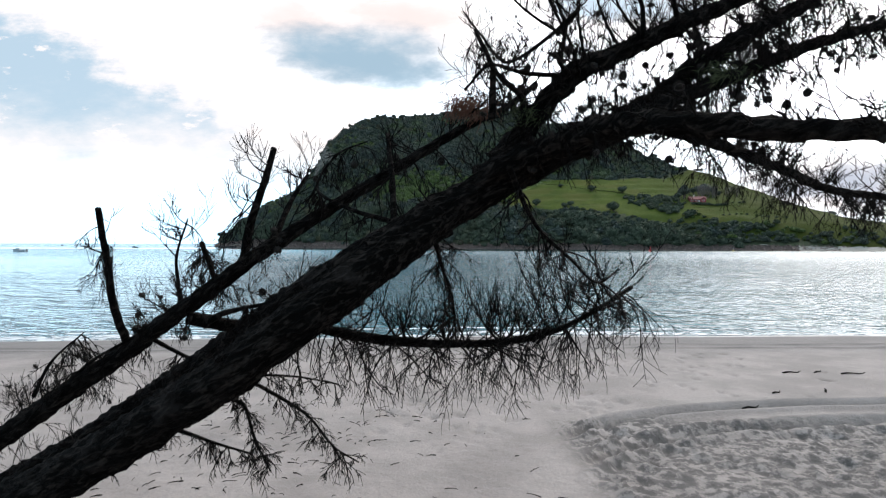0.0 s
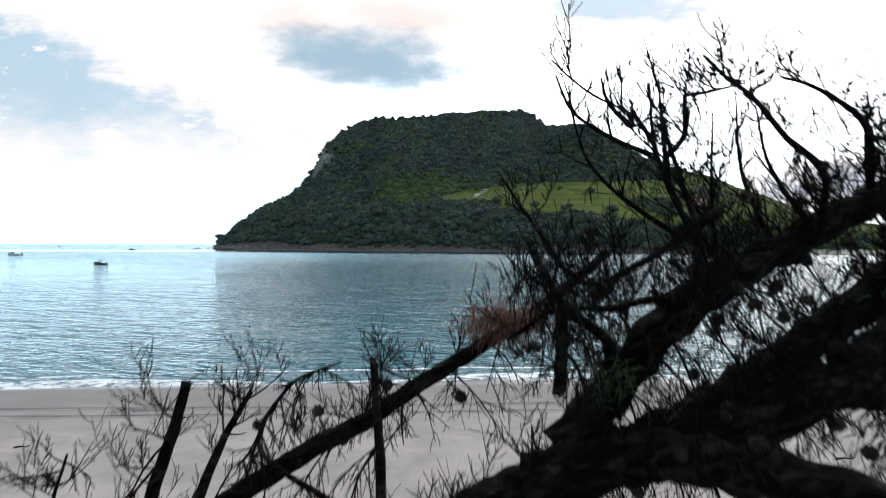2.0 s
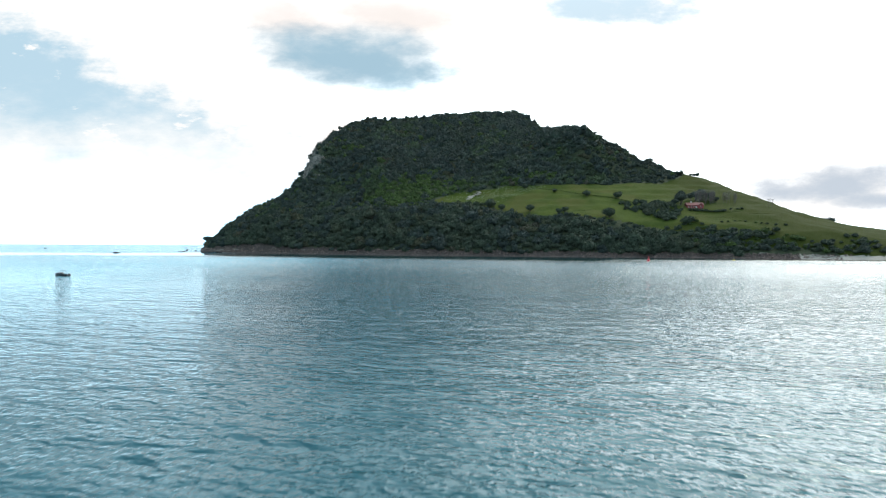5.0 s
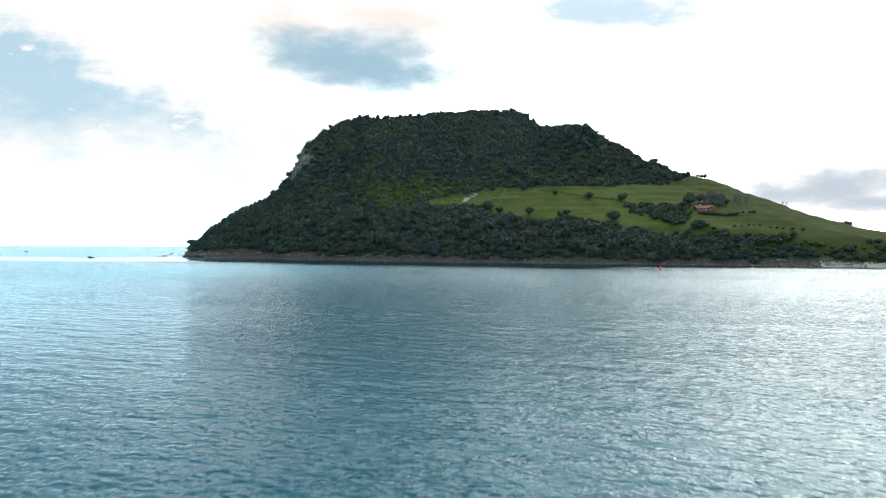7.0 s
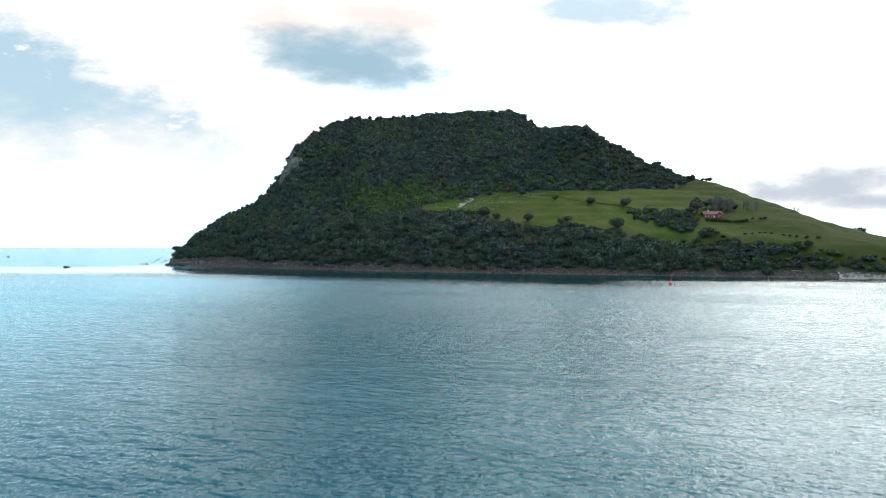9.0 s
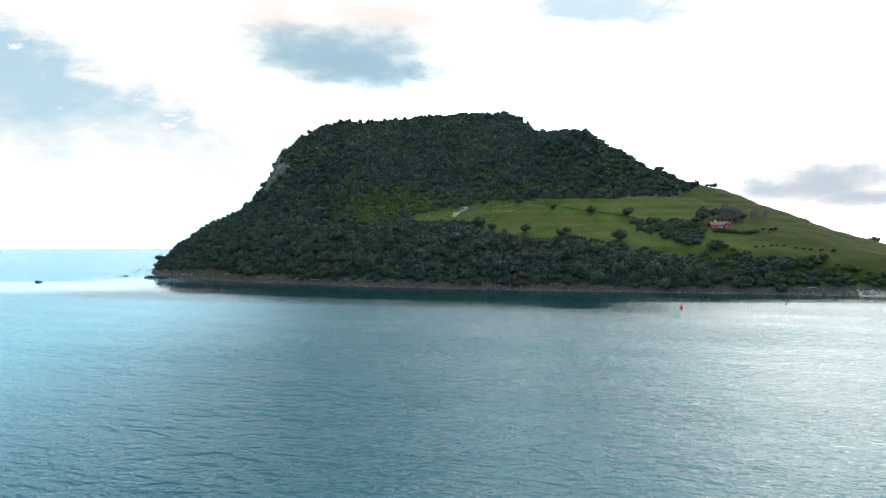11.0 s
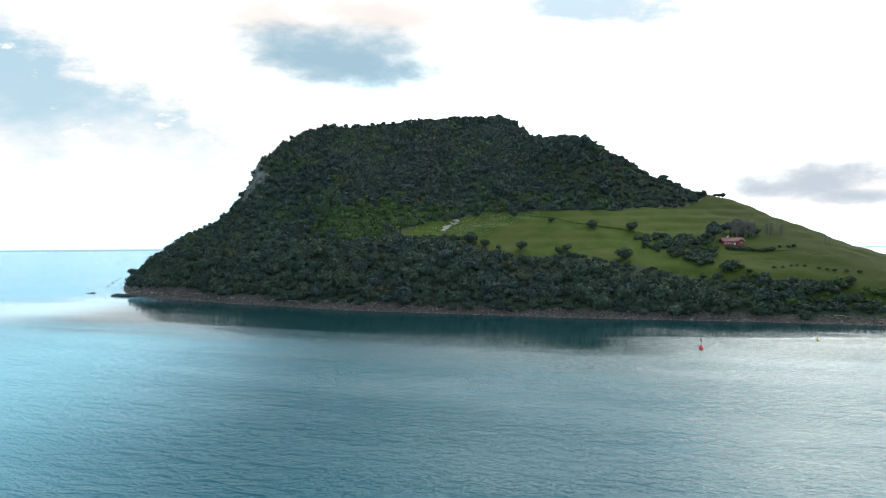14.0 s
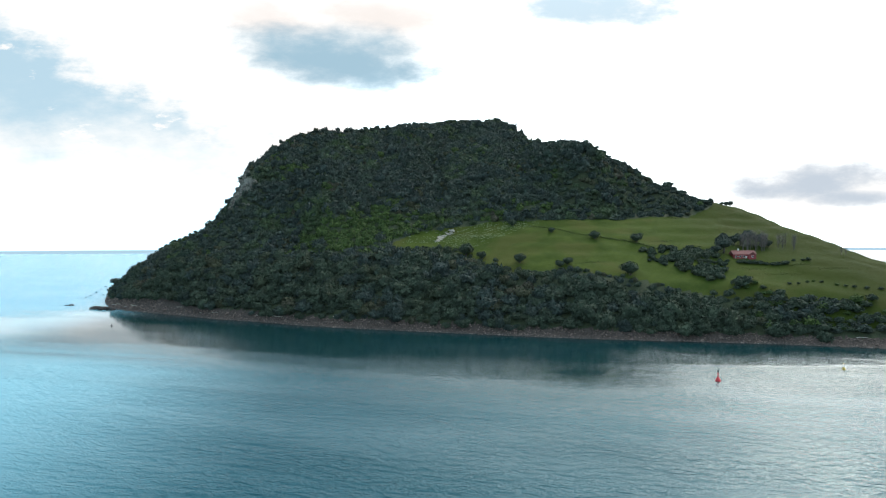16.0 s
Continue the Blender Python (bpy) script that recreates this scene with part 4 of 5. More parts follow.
limb("branch", 0.05, 0.020, [(-2.00, 33.30, 5.65), (-1.87, 33.61, 6.17), (-1.67, 33.82, 6.60)], twigs=10, reach=0.5, sides=8, from_=0.4)
limb("branch", 0.03, 0.010, [(-3.44, 34.13, 4.85), (-3.45, 34.02, 5.42), (-3.25, 33.91, 6.04)], twigs=10, reach=0.5, sides=8, from_=0.4)
limb("branch", 0.04, 0.025, [(-0.45, 32.50, 5.80), (-0.50, 32.80, 6.40), (-0.59, 33.14, 7.00)], twigs=10, reach=0.5, sides=8, from_=0.4)
limb("branch", 0.05, 0.020, [(-2.97, 33.71, 4.68), (-2.61, 33.50, 4.86), (-2.16, 33.39, 4.97)], twigs=10, reach=0.5, sides=8, from_=0.4)
limb("branch", 0.04, 0.030, [(0.56, 32.20, 6.99), (0.56, 32.10, 7.25), (0.57, 32.10, 7.46)], twigs=10, reach=0.5, sides=8, from_=0.4)
limb("branch", 0.04, 0.030, [(-2.67, 33.48, 5.13), (-2.80, 33.48, 5.44), (-2.87, 33.38, 5.73)], twigs=24, reach=0.36, thin=1.1, sides=7, lift=-0.6)
limb("branch", 0.03, 0.012, [(-0.11, 32.60, 6.00), (0.07, 33.00, 5.40), (0.19, 33.20, 4.98), (0.22, 33.30, 4.57)], twigs=24, reach=0.36, thin=1.1, sides=7, lift=-0.6)
limb("branch", 0.03, 0.012, [(0.70, 31.90, 6.46), (1.05, 32.40, 5.90), (1.48, 32.70, 5.54), (1.86, 33.00, 5.27), (2.15, 33.20, 5.42)], twigs=24, reach=0.36, thin=1.1, sides=7, lift=-0.6)
limb("branch", 0.03, 0.010, [(-3.94, 34.39, 4.39), (-3.52, 34.50, 4.13), (-2.85, 34.62, 3.87), (-2.11, 34.84, 3.78), (-1.48, 35.07, 3.61)], twigs=24, reach=0.36, thin=1.1, sides=7, lift=-0.6)
limb("branch", 0.03, 0.010, [(-5.41, 34.74, 3.60), (-4.81, 34.40, 4.07), (-4.14, 34.17, 4.43), (-3.50, 33.95, 4.79)], twigs=24, reach=0.36, thin=1.1, sides=7, lift=-0.6)
limb("branch", 0.03, 0.008, [(-5.89, 34.84, 3.49), (-5.49, 34.62, 4.03), (-4.94, 34.50, 4.48)], twigs=24, reach=0.36, thin=1.1, sides=7, lift=-0.6)
limb("branch", 0.03, 0.008, [(-0.53, 32.80, 5.97), (-1.00, 33.00, 6.11), (-1.43, 33.20, 6.39), (-1.18, 33.30, 6.80), (-0.84, 33.30, 6.94)], twigs=24, reach=0.36, thin=1.1, sides=7, lift=-0.6)
limb("branch", 0.02, 0.005, [(1.41, 32.42, 7.48), (1.47, 32.30, 7.46), (1.33, 32.20, 7.82), (1.12, 32.05, 8.12), (1.03, 32.10, 8.42), (0.91, 32.10, 8.54), (0.74, 32.10, 8.62), (0.58, 32.10, 8.74), (0.50, 32.10, 8.82)], twigs=26, reach=0.24, sides=8, lift=0.6, from_=0.1, depth=2, cones=2, thin=0.6)
limb("branch", 0.02, 0.006, [(1.13, 32.10, 8.30), (1.25, 32.15, 8.44), (1.26, 32.20, 8.64), (1.45, 32.30, 8.70), (1.72, 32.40, 8.78)], twigs=26, reach=0.26, sides=8, lift=0.6, from_=0.1, depth=2, cones=2, thin=0.6)
limb("branch", 0.03, 0.008, [(2.11, 32.57, 7.84), (2.18, 32.50, 7.86), (2.12, 32.30, 8.15), (1.75, 32.00, 8.36), (1.54, 32.00, 8.60), (1.38, 32.00, 8.72), (1.28, 32.00, 8.82)], twigs=26, reach=0.26, sides=8, lift=0.6, from_=0.1, depth=2, cones=2, thin=0.6)
limb("branch", 0.03, 0.008, [(2.63, 32.65, 8.10), (2.59, 32.60, 8.18), (2.46, 32.40, 8.38), (2.18, 32.20, 8.59), (1.95, 32.20, 8.72), (1.80, 32.20, 8.76)], twigs=26, reach=0.28, sides=8, lift=0.6, from_=0.1, depth=2, cones=2, thin=0.6)
limb("branch", 0.04, 0.020, [(0.89, 32.50, 6.87), (0.91, 32.40, 7.18), (0.60, 32.20, 7.46), (0.42, 31.90, 7.68), (0.37, 31.90, 7.79)], twigs=26, reach=0.36, sides=8, lift=0.6, from_=0.1, depth=2, cones=2, thin=0.6)
limb("branch", 0.03, 0.012, [(1.41, 32.42, 7.48), (1.17, 32.40, 7.49), (0.85, 32.20, 7.46), (0.55, 32.00, 7.48), (0.28, 32.20, 7.28)], twigs=26, reach=0.36, sides=8, lift=0.6, from_=0.1, depth=2, cones=2, thin=0.6)
limb("branch", 0.03, 0.008, [(1.24, 32.30, 7.88), (1.38, 32.00, 8.00), (0.74, 32.30, 7.59), (0.46, 32.50, 7.95), (0.28, 32.60, 8.23)], twigs=26, reach=0.36, sides=8, lift=0.6, from_=0.1, depth=2, cones=2, thin=0.6)
limb("branch", 0.03, 0.010, [(1.41, 32.42, 7.48), (1.19, 31.90, 7.47), (1.26, 32.00, 7.83), (1.18, 32.00, 8.11), (1.07, 32.00, 8.44)], twigs=26, reach=0.36, sides=8, lift=0.6, from_=0.1, depth=2, cones=2, thin=0.6)

# upright curved sprays at the top of the dead crown
for bx, by, bz, tx_, ty_, tz_ in ((1.33, 32.20, 7.82, 0.62, 32.25, 8.64), (1.20, 32.10, 8.02, 0.98, 31.95, 8.66), (1.12, 32.05, 8.12, 1.15, 32.30, 8.78),
                                  (1.60, 32.45, 7.55, 1.42, 32.20, 8.56), (1.98, 32.55, 7.80, 1.62, 32.35, 8.71), (2.20, 32.50, 7.90, 1.86, 32.60, 8.74),
                                  (1.05, 32.10, 8.30, 0.52, 32.10, 8.74), (0.95, 32.10, 8.45, 0.78, 32.15, 8.74),
                                  (2.63, 32.65, 8.10, 2.50, 32.50, 8.76), (2.90, 32.70, 8.22, 2.95, 32.60, 8.86)):
    ex, ey, ez = tx_ - bx, ty_ - by, tz_ - bz
    limb("branch", 0.019, 0.005, [(bx, by, bz), (bx + ex * 0.42, by + ey * 0.3, bz + ez * 0.22), (bx + ex * 0.85, by + ey * 0.7, bz + ez * 0.58), (tx_, ty_, tz_)], twigs=10, reach=0.26, sides=7, lift=0.9, from_=0.25, depth=1, thin=0.75, bend=0.3, up=0.9)

# a tuft of rusty dead needles and a few mossy ones
for name, at_, count, mat, text in (("dead_needles", (0.36, 32.95, 7.30), 900, RUST, "rusty dead needles"), ("green_needles", (0.95, 32.3, 7.05), 160, LICHEN, "sparse green needles"),
                                    ("green_needles", (3.0, 32.4, 7.55), 160, LICHEN, "sparse green needles")):
    Vs, Ts, n = [], [], 0
    for i in range(count):
        p = np.array(at_) + trng.normal(size=3) * np.array([0.15, 0.10, 0.06])
        d = trng.normal(size=3) * 0.5 + np.array([-0.5, 0.0, -0.3])
        V, T, _ = tube([p, p + d * 0.05, p + d * 0.10 + np.array([0, 0, -0.02])], 0.0035, 0.0015, 3, 3, cap=False)
        Vs.append(V)
        Ts.append(T + n)
        n += len(V)
    tagged(pine_part(name, np.concatenate(Vs), np.concatenate(Ts), mat, text), kind="stuff")

# cones, each with spiralling scales
bm = bmesh.new()
for ring in range(7):
    f = ring / 6
    rad = 0.040 * math.sin(math.pi * (0.16 + 0.80 * f)) + 0.004
    for i in range(8):
        a = i / 8 * 2 * math.pi + ring * 0.7
        c = Vector((math.cos(a) * rad, math.sin(a) * rad, -0.045 + 0.09 * f))
        out = Vector((math.cos(a), math.sin(a), 0.5))
        side = Vector((-math.sin(a), math.cos(a), 0)) * 0.014
        p = [bm.verts.new(q) for q in (c - side, c + side, c + out * 0.016, c - out * 0.02)]
        bm.faces.new((p[0], p[1], p[2]))
        bm.faces.new((p[1], p[0], p[3]))
bmesh.ops.create_icosphere(bm, subdivisions=1, radius=0.036, matrix=Matrix.Diagonal((0.8, 0.8, 1.3, 1)))
cone_mesh = bpy.data.meshes.new("pine_cone")
bm.to_mesh(cone_mesh)
bm.free()
cone_mesh.materials.append(CONE)
for i, p in enumerate(cone_spots[:290]):
    ob = new("pine_cone", cone_mesh)
    ob.parent = pine
    s = trng.uniform(0.6, 0.95)
    ob.matrix_basis = Matrix.Translation(Vector(p) - Vector((-9.4, 35.2, 1.2))) @ Euler(trng.uniform(0, 6, 3)).to_matrix().to_4x4() @ Matrix.Scale(s, 4)


# ---- the hill's shore ----
rng = np.random.default_rng(21)


def stone(seed, level=ICO2, flat=0.7, rough=0.2):
    r = np.random.default_rng(seed)
    P = level[0].copy()
    for k in range(4):
        n = r.normal(size=3)
        n /= np.linalg.norm(n)
        cut = r.uniform(0.45, 0.8)
        d = P @ n
        P = P - np.outer(np.maximum(d - cut, 0), n)
    return P * (1 + rough * 0.4 * r.normal(size=(len(P), 1))) * np.array([1, r.uniform(0.7, 1.0), flat])


shapes = [stone(i, ICO1) for i in range(8)]
Vs, Ts, n = [], [], 0
for i in range(5200):
    x = rng.uniform(-352, 330) if i < 4200 else rng.uniform(-352, -215)
    y = float(shore_y(x)) + rng.uniform(-1.2, 6.5)
    if x < -200:
        y += rng.uniform(-0.05, 1.0) * (float(shelf(x)) - 4)
    r = rng.uniform(0.25, 0.95) * (1.8 if x < -300 else 1.4 if x < -240 else 1.0) * (1.8 if rng.uniform() < 0.05 else 1.0)
    a = rng.uniform(0, 6.3)
    P = shapes[rng.integers(8)]
    c, s = math.cos(a), math.sin(a)
    Vs.append((np.stack([P[:, 0] * c - P[:, 1] * s, P[:, 0] * s + P[:, 1] * c, P[:, 2]], 1) * r, x, y, r))
xs, ys = np.array([q[1] for q in Vs]), np.array([q[2] for q in Vs])
zs = np.maximum(hill_height(xs, ys), -0.3)
rocks = np.concatenate([q[0] + np.array([q[1], q[2], z + 0.15 * q[3]]) for q, z in zip(Vs, zs)])
faces = np.concatenate([ICO1[1] + len(ICO1[0]) * i for i in range(len(Vs))])
tagged(new("shore_boulders", mesh_tris("shore_boulders", rocks, faces, BOULDER)), "reddish brown boulders along the foot of the hill", "boulders", kind="stuff")

for i, (x, y, r, h) in enumerate([(-328, 834, 2.2, 0.50), (-323, 833, 3.0, 0.56), (-321, 833, 1.8, 0.62), (-280, 797, 6.0, 0.50), (-271, 793, 6.5, 0.42), (-262, 786, 4.5, 0.40), (-366, 951, 1.6, 0.56), (-359, 927, 1.2, 0.62), (-387, 1004, 2.0, 0.68), (-412, 1066, 1.8, 0.50), (-430, 1112, 2.2, 0.56), (-334, 903, 1.0, 0.62), (-359, 967, 1.6, 0.68), (-380, 1022, 2.0, 0.50), (-320, 869, 0.9, 0.56)]):
    P = stone(60 + i, ICO3, h * 0.85, 0.16) * r
    ob = new("sea_rock", mesh_tris("sea_rock", P, ICO3[1], WETROCK))
    ob.location = (x, y, 0.05 * r)
    ob.rotation_euler = (0, 0, i * 1.3)
    tagged(ob, "dark wet rock standing in the sea off the point", "rock", "rocks off the point")

crag = np.random.default_rng(41)
crags = [(-180, 850, 2.6, 1.0), (-155, 840, 2.4, 0.9), (-163, 843, 2.6, 1.0), (-150, 838, 2.2, 0.9), (-148, 845, 1.8, 1.0)]
while len(crags) < 46:
    x, y = crag.uniform(-182, -148), crag.uniform(850, 885)
    if bool(cliff_face(np.array([x]), np.array([y]))[0]):
        crags.append((x, y, crag.uniform(1.4, 3.6), crag.uniform(1.0, 1.7)))
for i, (x, y, r, h) in enumerate(crags):
    P = stone(90 + i, ICO2, h, 0.2) * r
    ob = new("cliff_outcrop", mesh_tris("cliff_outcrop", P, ICO2[1], ROCK))
    ob.location = (x, y, hz(x, y) - 0.25 * r * h)
    ob.rotation_euler = (0.25, 0.1, i * 0.9)
    tagged(ob, "weathered grey rock face high on the wooded hillside", "cliff", "rock faces on the hill")

slab_rng = np.random.default_rng(77)
for i in range(22):
    f = slab_rng.uniform(0, 1)
    wide = 2.6 - 1.6 * f if f < 0.45 else 1.9 - 0.8 * f
    x, y = 38.5 + 15.0 * f + slab_rng.normal() * 0.7, 734.5 + 14.0 * f + slab_rng.normal() * 0.9 * wide
    r = slab_rng.uniform(1.3, 2.6) * (1.25 if f < 0.45 else 0.9)
    P = stone(120 + i, ICO2, 1.0, 0.22) * np.array([r * 1.3, r, 0.55])
    ob = new("bare_rock_slab", mesh_tris("bare_rock_slab", P, ICO2[1], PALE))
    ob.location = (x, y, hz(x, y) + 0.08)
    ob.rotation_euler = (math.atan2(hz(x, y + 5) - hz(x, y - 5), 10), 0, 0.7 + slab_rng.normal() * 0.3)
    tagged(ob, "pale bare slab of rock lying in the pasture", "rock", "bare rock in the pasture")

for i in range(16):
    x = rng.uniform(-290, 330) if i > 5 else rng.uniform(-250, -80)
    y = float(shore_y(x)) + rng.uniform(3.0, 7.5)
    L, a = rng.uniform(4.0, 9.0), rng.uniform(-0.5, 0.5) - 0.45
    pts = [(-L / 2, 0, 0), (-L / 6, rng.uniform(-0.2, 0.2), 0.1), (L / 6, rng.uniform(-0.2, 0.2), 0.05), (L / 2, 0, 0.15)]
    V, T, _ = tube(pts, rng.uniform(0.25, 0.4), 0.12, 8, 10, 0.1, i)
    ob = new("driftwood_log", mesh_tris("driftwood_log", V, T, DRIFT, True))
    ob.location, ob.rotation_euler = (x, y, hz(x, y) + 0.75), (0, 0, a)
    tagged(ob, "bleached driftwood log among the shore boulders", "log", "logs on the hill's shore")


# ---- trees and shrubs of the pasture ----
def crown_object(name, parent, r, height, material, seed, clumps=60, squash=0.8):
    q = np.random.default_rng(seed)
    P, F = crown_shape(q, clumps * 7, squash)
    P = P * r
    P[:, 2] += height
    ob = new(name, mesh_tris(name, P, F, material))
    ob.parent = parent
    return ob


def pasture_tree(x, y, r, seed, material=None, label="rounded dark evergreen tree standing in the pasture", group="trees in the pasture", tall=0.6):
    t = thing("pasture_tree", pose(x, y, hz(x, y) - 0.2), label, "tree", group)
    V, T, _ = tube([(0, 0, -0.3), (0.1 * r, 0, 0.3 * r), (0, 0.1, r * tall)], 0.11 * r, 0.05 * r, 8, 6, 0.1, seed)
    ob = new("trunk", mesh_tris("trunk", V, T, TRUNKWOOD, True))
    ob.parent = t
    crown_object("crown", t, r, r * tall, material or COAST, seed, 130)
    return t


for i, (x, y, r) in enumerate([(164, 697, 5.2), (194, 686, 6.0), (133, 716, 3.6), (169, 629, 7.0), (104, 740, 4.6), (60, 697, 8.0),
                               (98, 666, 5.6), (125, 652, 4.2), (131, 654, 4.6), (81, 675, 2.8), (72, 688, 5.0)]):
    pasture_tree(x, y, r, 200 + i)
for i, (x, y, r, tall) in enumerate([(249, 657, 7.4, 1.0), (253, 664, 7.2, 1.1), (243, 655, 4.6, 0.8), (272, 676, 5.6, 1.0), (280, 678, 6.4, 1.0), (287, 675, 5.4, 0.9), (266, 674, 5.0, 0.8), (292, 672, 4.0, 0.7)]):
    pasture_tree(x, y, r, 270 + i, FOREST, "tall dark evergreen tree sheltering the homestead", "trees round the homestead", tall)
for i, (x, y, r) in enumerate([(319, 788, 3.2), (323, 789, 3.6), (314, 787, 2.6), (417, 680, 6.0)]):
    pasture_tree(x, y, r, 230 + i, FOREST, "small wind-shaped tree on the bare ridge line", "trees on the ridge")

for i, (x, y, r) in enumerate([(-332, 940, 6.5), (-326, 928, 5.0), (-336, 950, 4.0)]):
    pasture_tree(x, y, r, 260 + i, FOREST, "wind-bent dark tree overhanging the rocky point", "trees on the point", tall=1.5)

# single trees with open, ragged crowns stand up along the skyline
sky_rng = np.random.default_rng(64)
sky_crowns = []
for i in range(5):
    P, F = crown_shape(np.random.default_rng(400 + i), 260, 0.55, ICO2, 7)
    sky_crowns.append(mesh_tris("crown", P, F, FOREST))
V, T, _ = tube([(0, 0, -0.6), (0.06, 0, 0.3), (-0.03, 0.04, 1.0)], 0.07, 0.03, 6, 5, 0.1, 3)
sky_trunk = mesh_tris("trunk", V, T, TRUNKWOOD, True)
for x in np.concatenate([sky_rng.uniform(-110, 60, 16), sky_rng.uniform(60, 205, 30), sky_rng.uniform(205, 306, 38)]):
    y = float(smooth_curve(x, HX, CREST_Y)) + sky_rng.uniform(-7, 1)
    r = sky_rng.uniform(2.2, 4.4) * (1.0 if x > 190 else 0.8)
    t = thing("skyline_tree", pose(x, y, hz(x, y) + (sky_rng.uniform(-0.6, 1.2) if x > 60 else sky_rng.uniform(-1.6, 0.0))), "ragged dark evergreen tree standing on the hill's skyline", "tree", "trees on the skyline")
    for name, me, m_ in (("trunk", sky_trunk, Matrix.Scale(r * 1.05, 4)), ("crown", sky_crowns[sky_rng.integers(5)], Matrix.Translation((0, 0, r * 0.85)) @ Euler((0, 0, sky_rng.uniform(0, 6))).to_matrix().to_4x4() @ Matrix.Scale(r, 4))):
        ob = new(name, me)
        ob.parent = t
        ob.matrix_basis = m_

# thicket below the homestead and the hedge in front of it
EDGE = [(188, 669), (199, 677), (215, 673), (236, 670), (242, 653), (241, 637), (230, 617), (219, 611), (211, 625), (199, 639), (191, 650)]


def within(x, y, ring):
    odd = False
    for (ax, ay), (bx, by) in zip(ring, ring[1:] + ring[:1]):
        if (ay > y) != (by > y) and x < ax + (y - ay) / (by - ay) * (bx - ax):
            odd = not odd
    return odd


spots = []
for i in range(900):
    x, y = rng.uniform(185, 260), rng.uniform(600, 690)
    if within(x, y, EDGE):
        r = rng.uniform(2.0, 4.2)
        spots.append((x, y, hz(x, y) + 0.3 * r, r))
        if len(spots) > 120:
            break
wood("thicket", spots, COAST, 200, "thicket of mixed dark shrubs in a fold of the pasture", 31)

shrub_meshes = []
for i in range(5):
    P, F = crown_shape(np.random.default_rng(300 + i), 200, 0.85, ICO1)
    shrub_meshes.append(mesh_tris("shrub", P, F, (COAST, COAST, FOREST, SCRUB, COAST)[i]))


def shrub(x, y, r, label, group):
    ob = new("shrub", shrub_meshes[rng.integers(5)])
    ob.location, ob.scale, ob.rotation_euler = (x, y, hz(x, y) + 0.3 * r), (r, r, r * rng.uniform(0.7, 1.0)), (0, 0, rng.uniform(0, 6))
    return tagged(ob, label, "shrub", group)


for x, y, r in [(244, 641, 2.2), (252, 640, 2.5), (256, 640, 2.8), (259, 639, 2.6), (263, 639, 2.7), (267, 638, 2.9), (270, 637, 2.4), (274, 636, 2.4), (278, 635, 2.8), (282, 635, 3.0), (285, 636, 2.2), (292, 640, 1.8), (299, 640, 1.9), (303, 640, 2.4)]:
    shrub(x, y, r, "clipped dark hedge shrub in front of the homestead", "hedge by the homestead")
count = 0
while count < 280:
    x = rng.uniform(222, 440)
    y = float(shore_y(x)) + rng.uniform(9, 62)
    foot = float(meadow_foot(x))
    if y > foot - 2 + 6 * math.sin(x * 0.11) or (y > foot - 14 and rng.uniform() < 0.5):
        continue
    shrub(x, y, rng.triangular(1.3, 2.4, 5.2) * (1.25 if x < 285 else 1.0), "dark shrub on the grassy slope above the shore", "shrubs on the lower slope")
    count += 1
for x, y, r in [(278, 603, 1.6), (284, 606, 1.5), (289, 605, 1.5), (295, 599, 1.6), (299, 596, 1.5), (303, 594, 1.8), (270, 600, 1.4), (265, 601, 1.6), (310, 592, 2.0), (318, 590, 1.8)]:
    shrub(x, y, r, "small round shrub along the lip of the pasture", "shrubs on the lower slope")

# tussocks and young plants on the upper corner of the pasture, in rough rows
TUSSOCK = surface("pale_tussock", (0.11, 0.14, 0.07), (0.24, 0.27, 0.16), 1.0)


def tuft_field(name, spots, material, label, category, seed):
    """Small ragged tufts, too many to count, in one mesh."""
    q = np.random.default_rng(seed)
    Vs, Ts, n = [], [], 0
    for x, y, z, r in spots:
        for k in range(3):
            Vs.append(OCTA[0] * r * q.uniform(0.5, 1.2, (6, 1)) * np.array([0.8, 0.8, 0.9]) + np.array([x, y, z]) + q.normal(size=3) * r * 0.45)
            Ts.append(OCTA[1] + n)
            n += 6
    ob = new(name, mesh_tris(name, np.concatenate(Vs), np.concatenate(Ts), material))
    return tagged(ob, label, category, kind="stuff")


spots = []
for row in range(15):
    for i in range(130):
        x = 10 + i * 0.92 + rng.uniform(-0.5, 0.5)
        y = 706 + row * 3.6 + 0.07 * (x - 50) + 1.5 * math.sin(x * 0.13 + row) + rng.uniform(-0.7, 0.7)
        inside = bool(is_meadow(np.array([x]), np.array([y + 1.5]))[0])
        if inside and y > 706 + 0.0035 * (x - 30) ** 2 and rng.uniform() < 0.62 - 0.3 * (x < 45):
            spots.append((x, y, hz(x, y) + 0.1, rng.uniform(0.28, 0.62)))
tuft_field("tussocks", spots, TUSSOCK, "pale tussocks and young plants dotted over the pasture", "tussocks", 33)

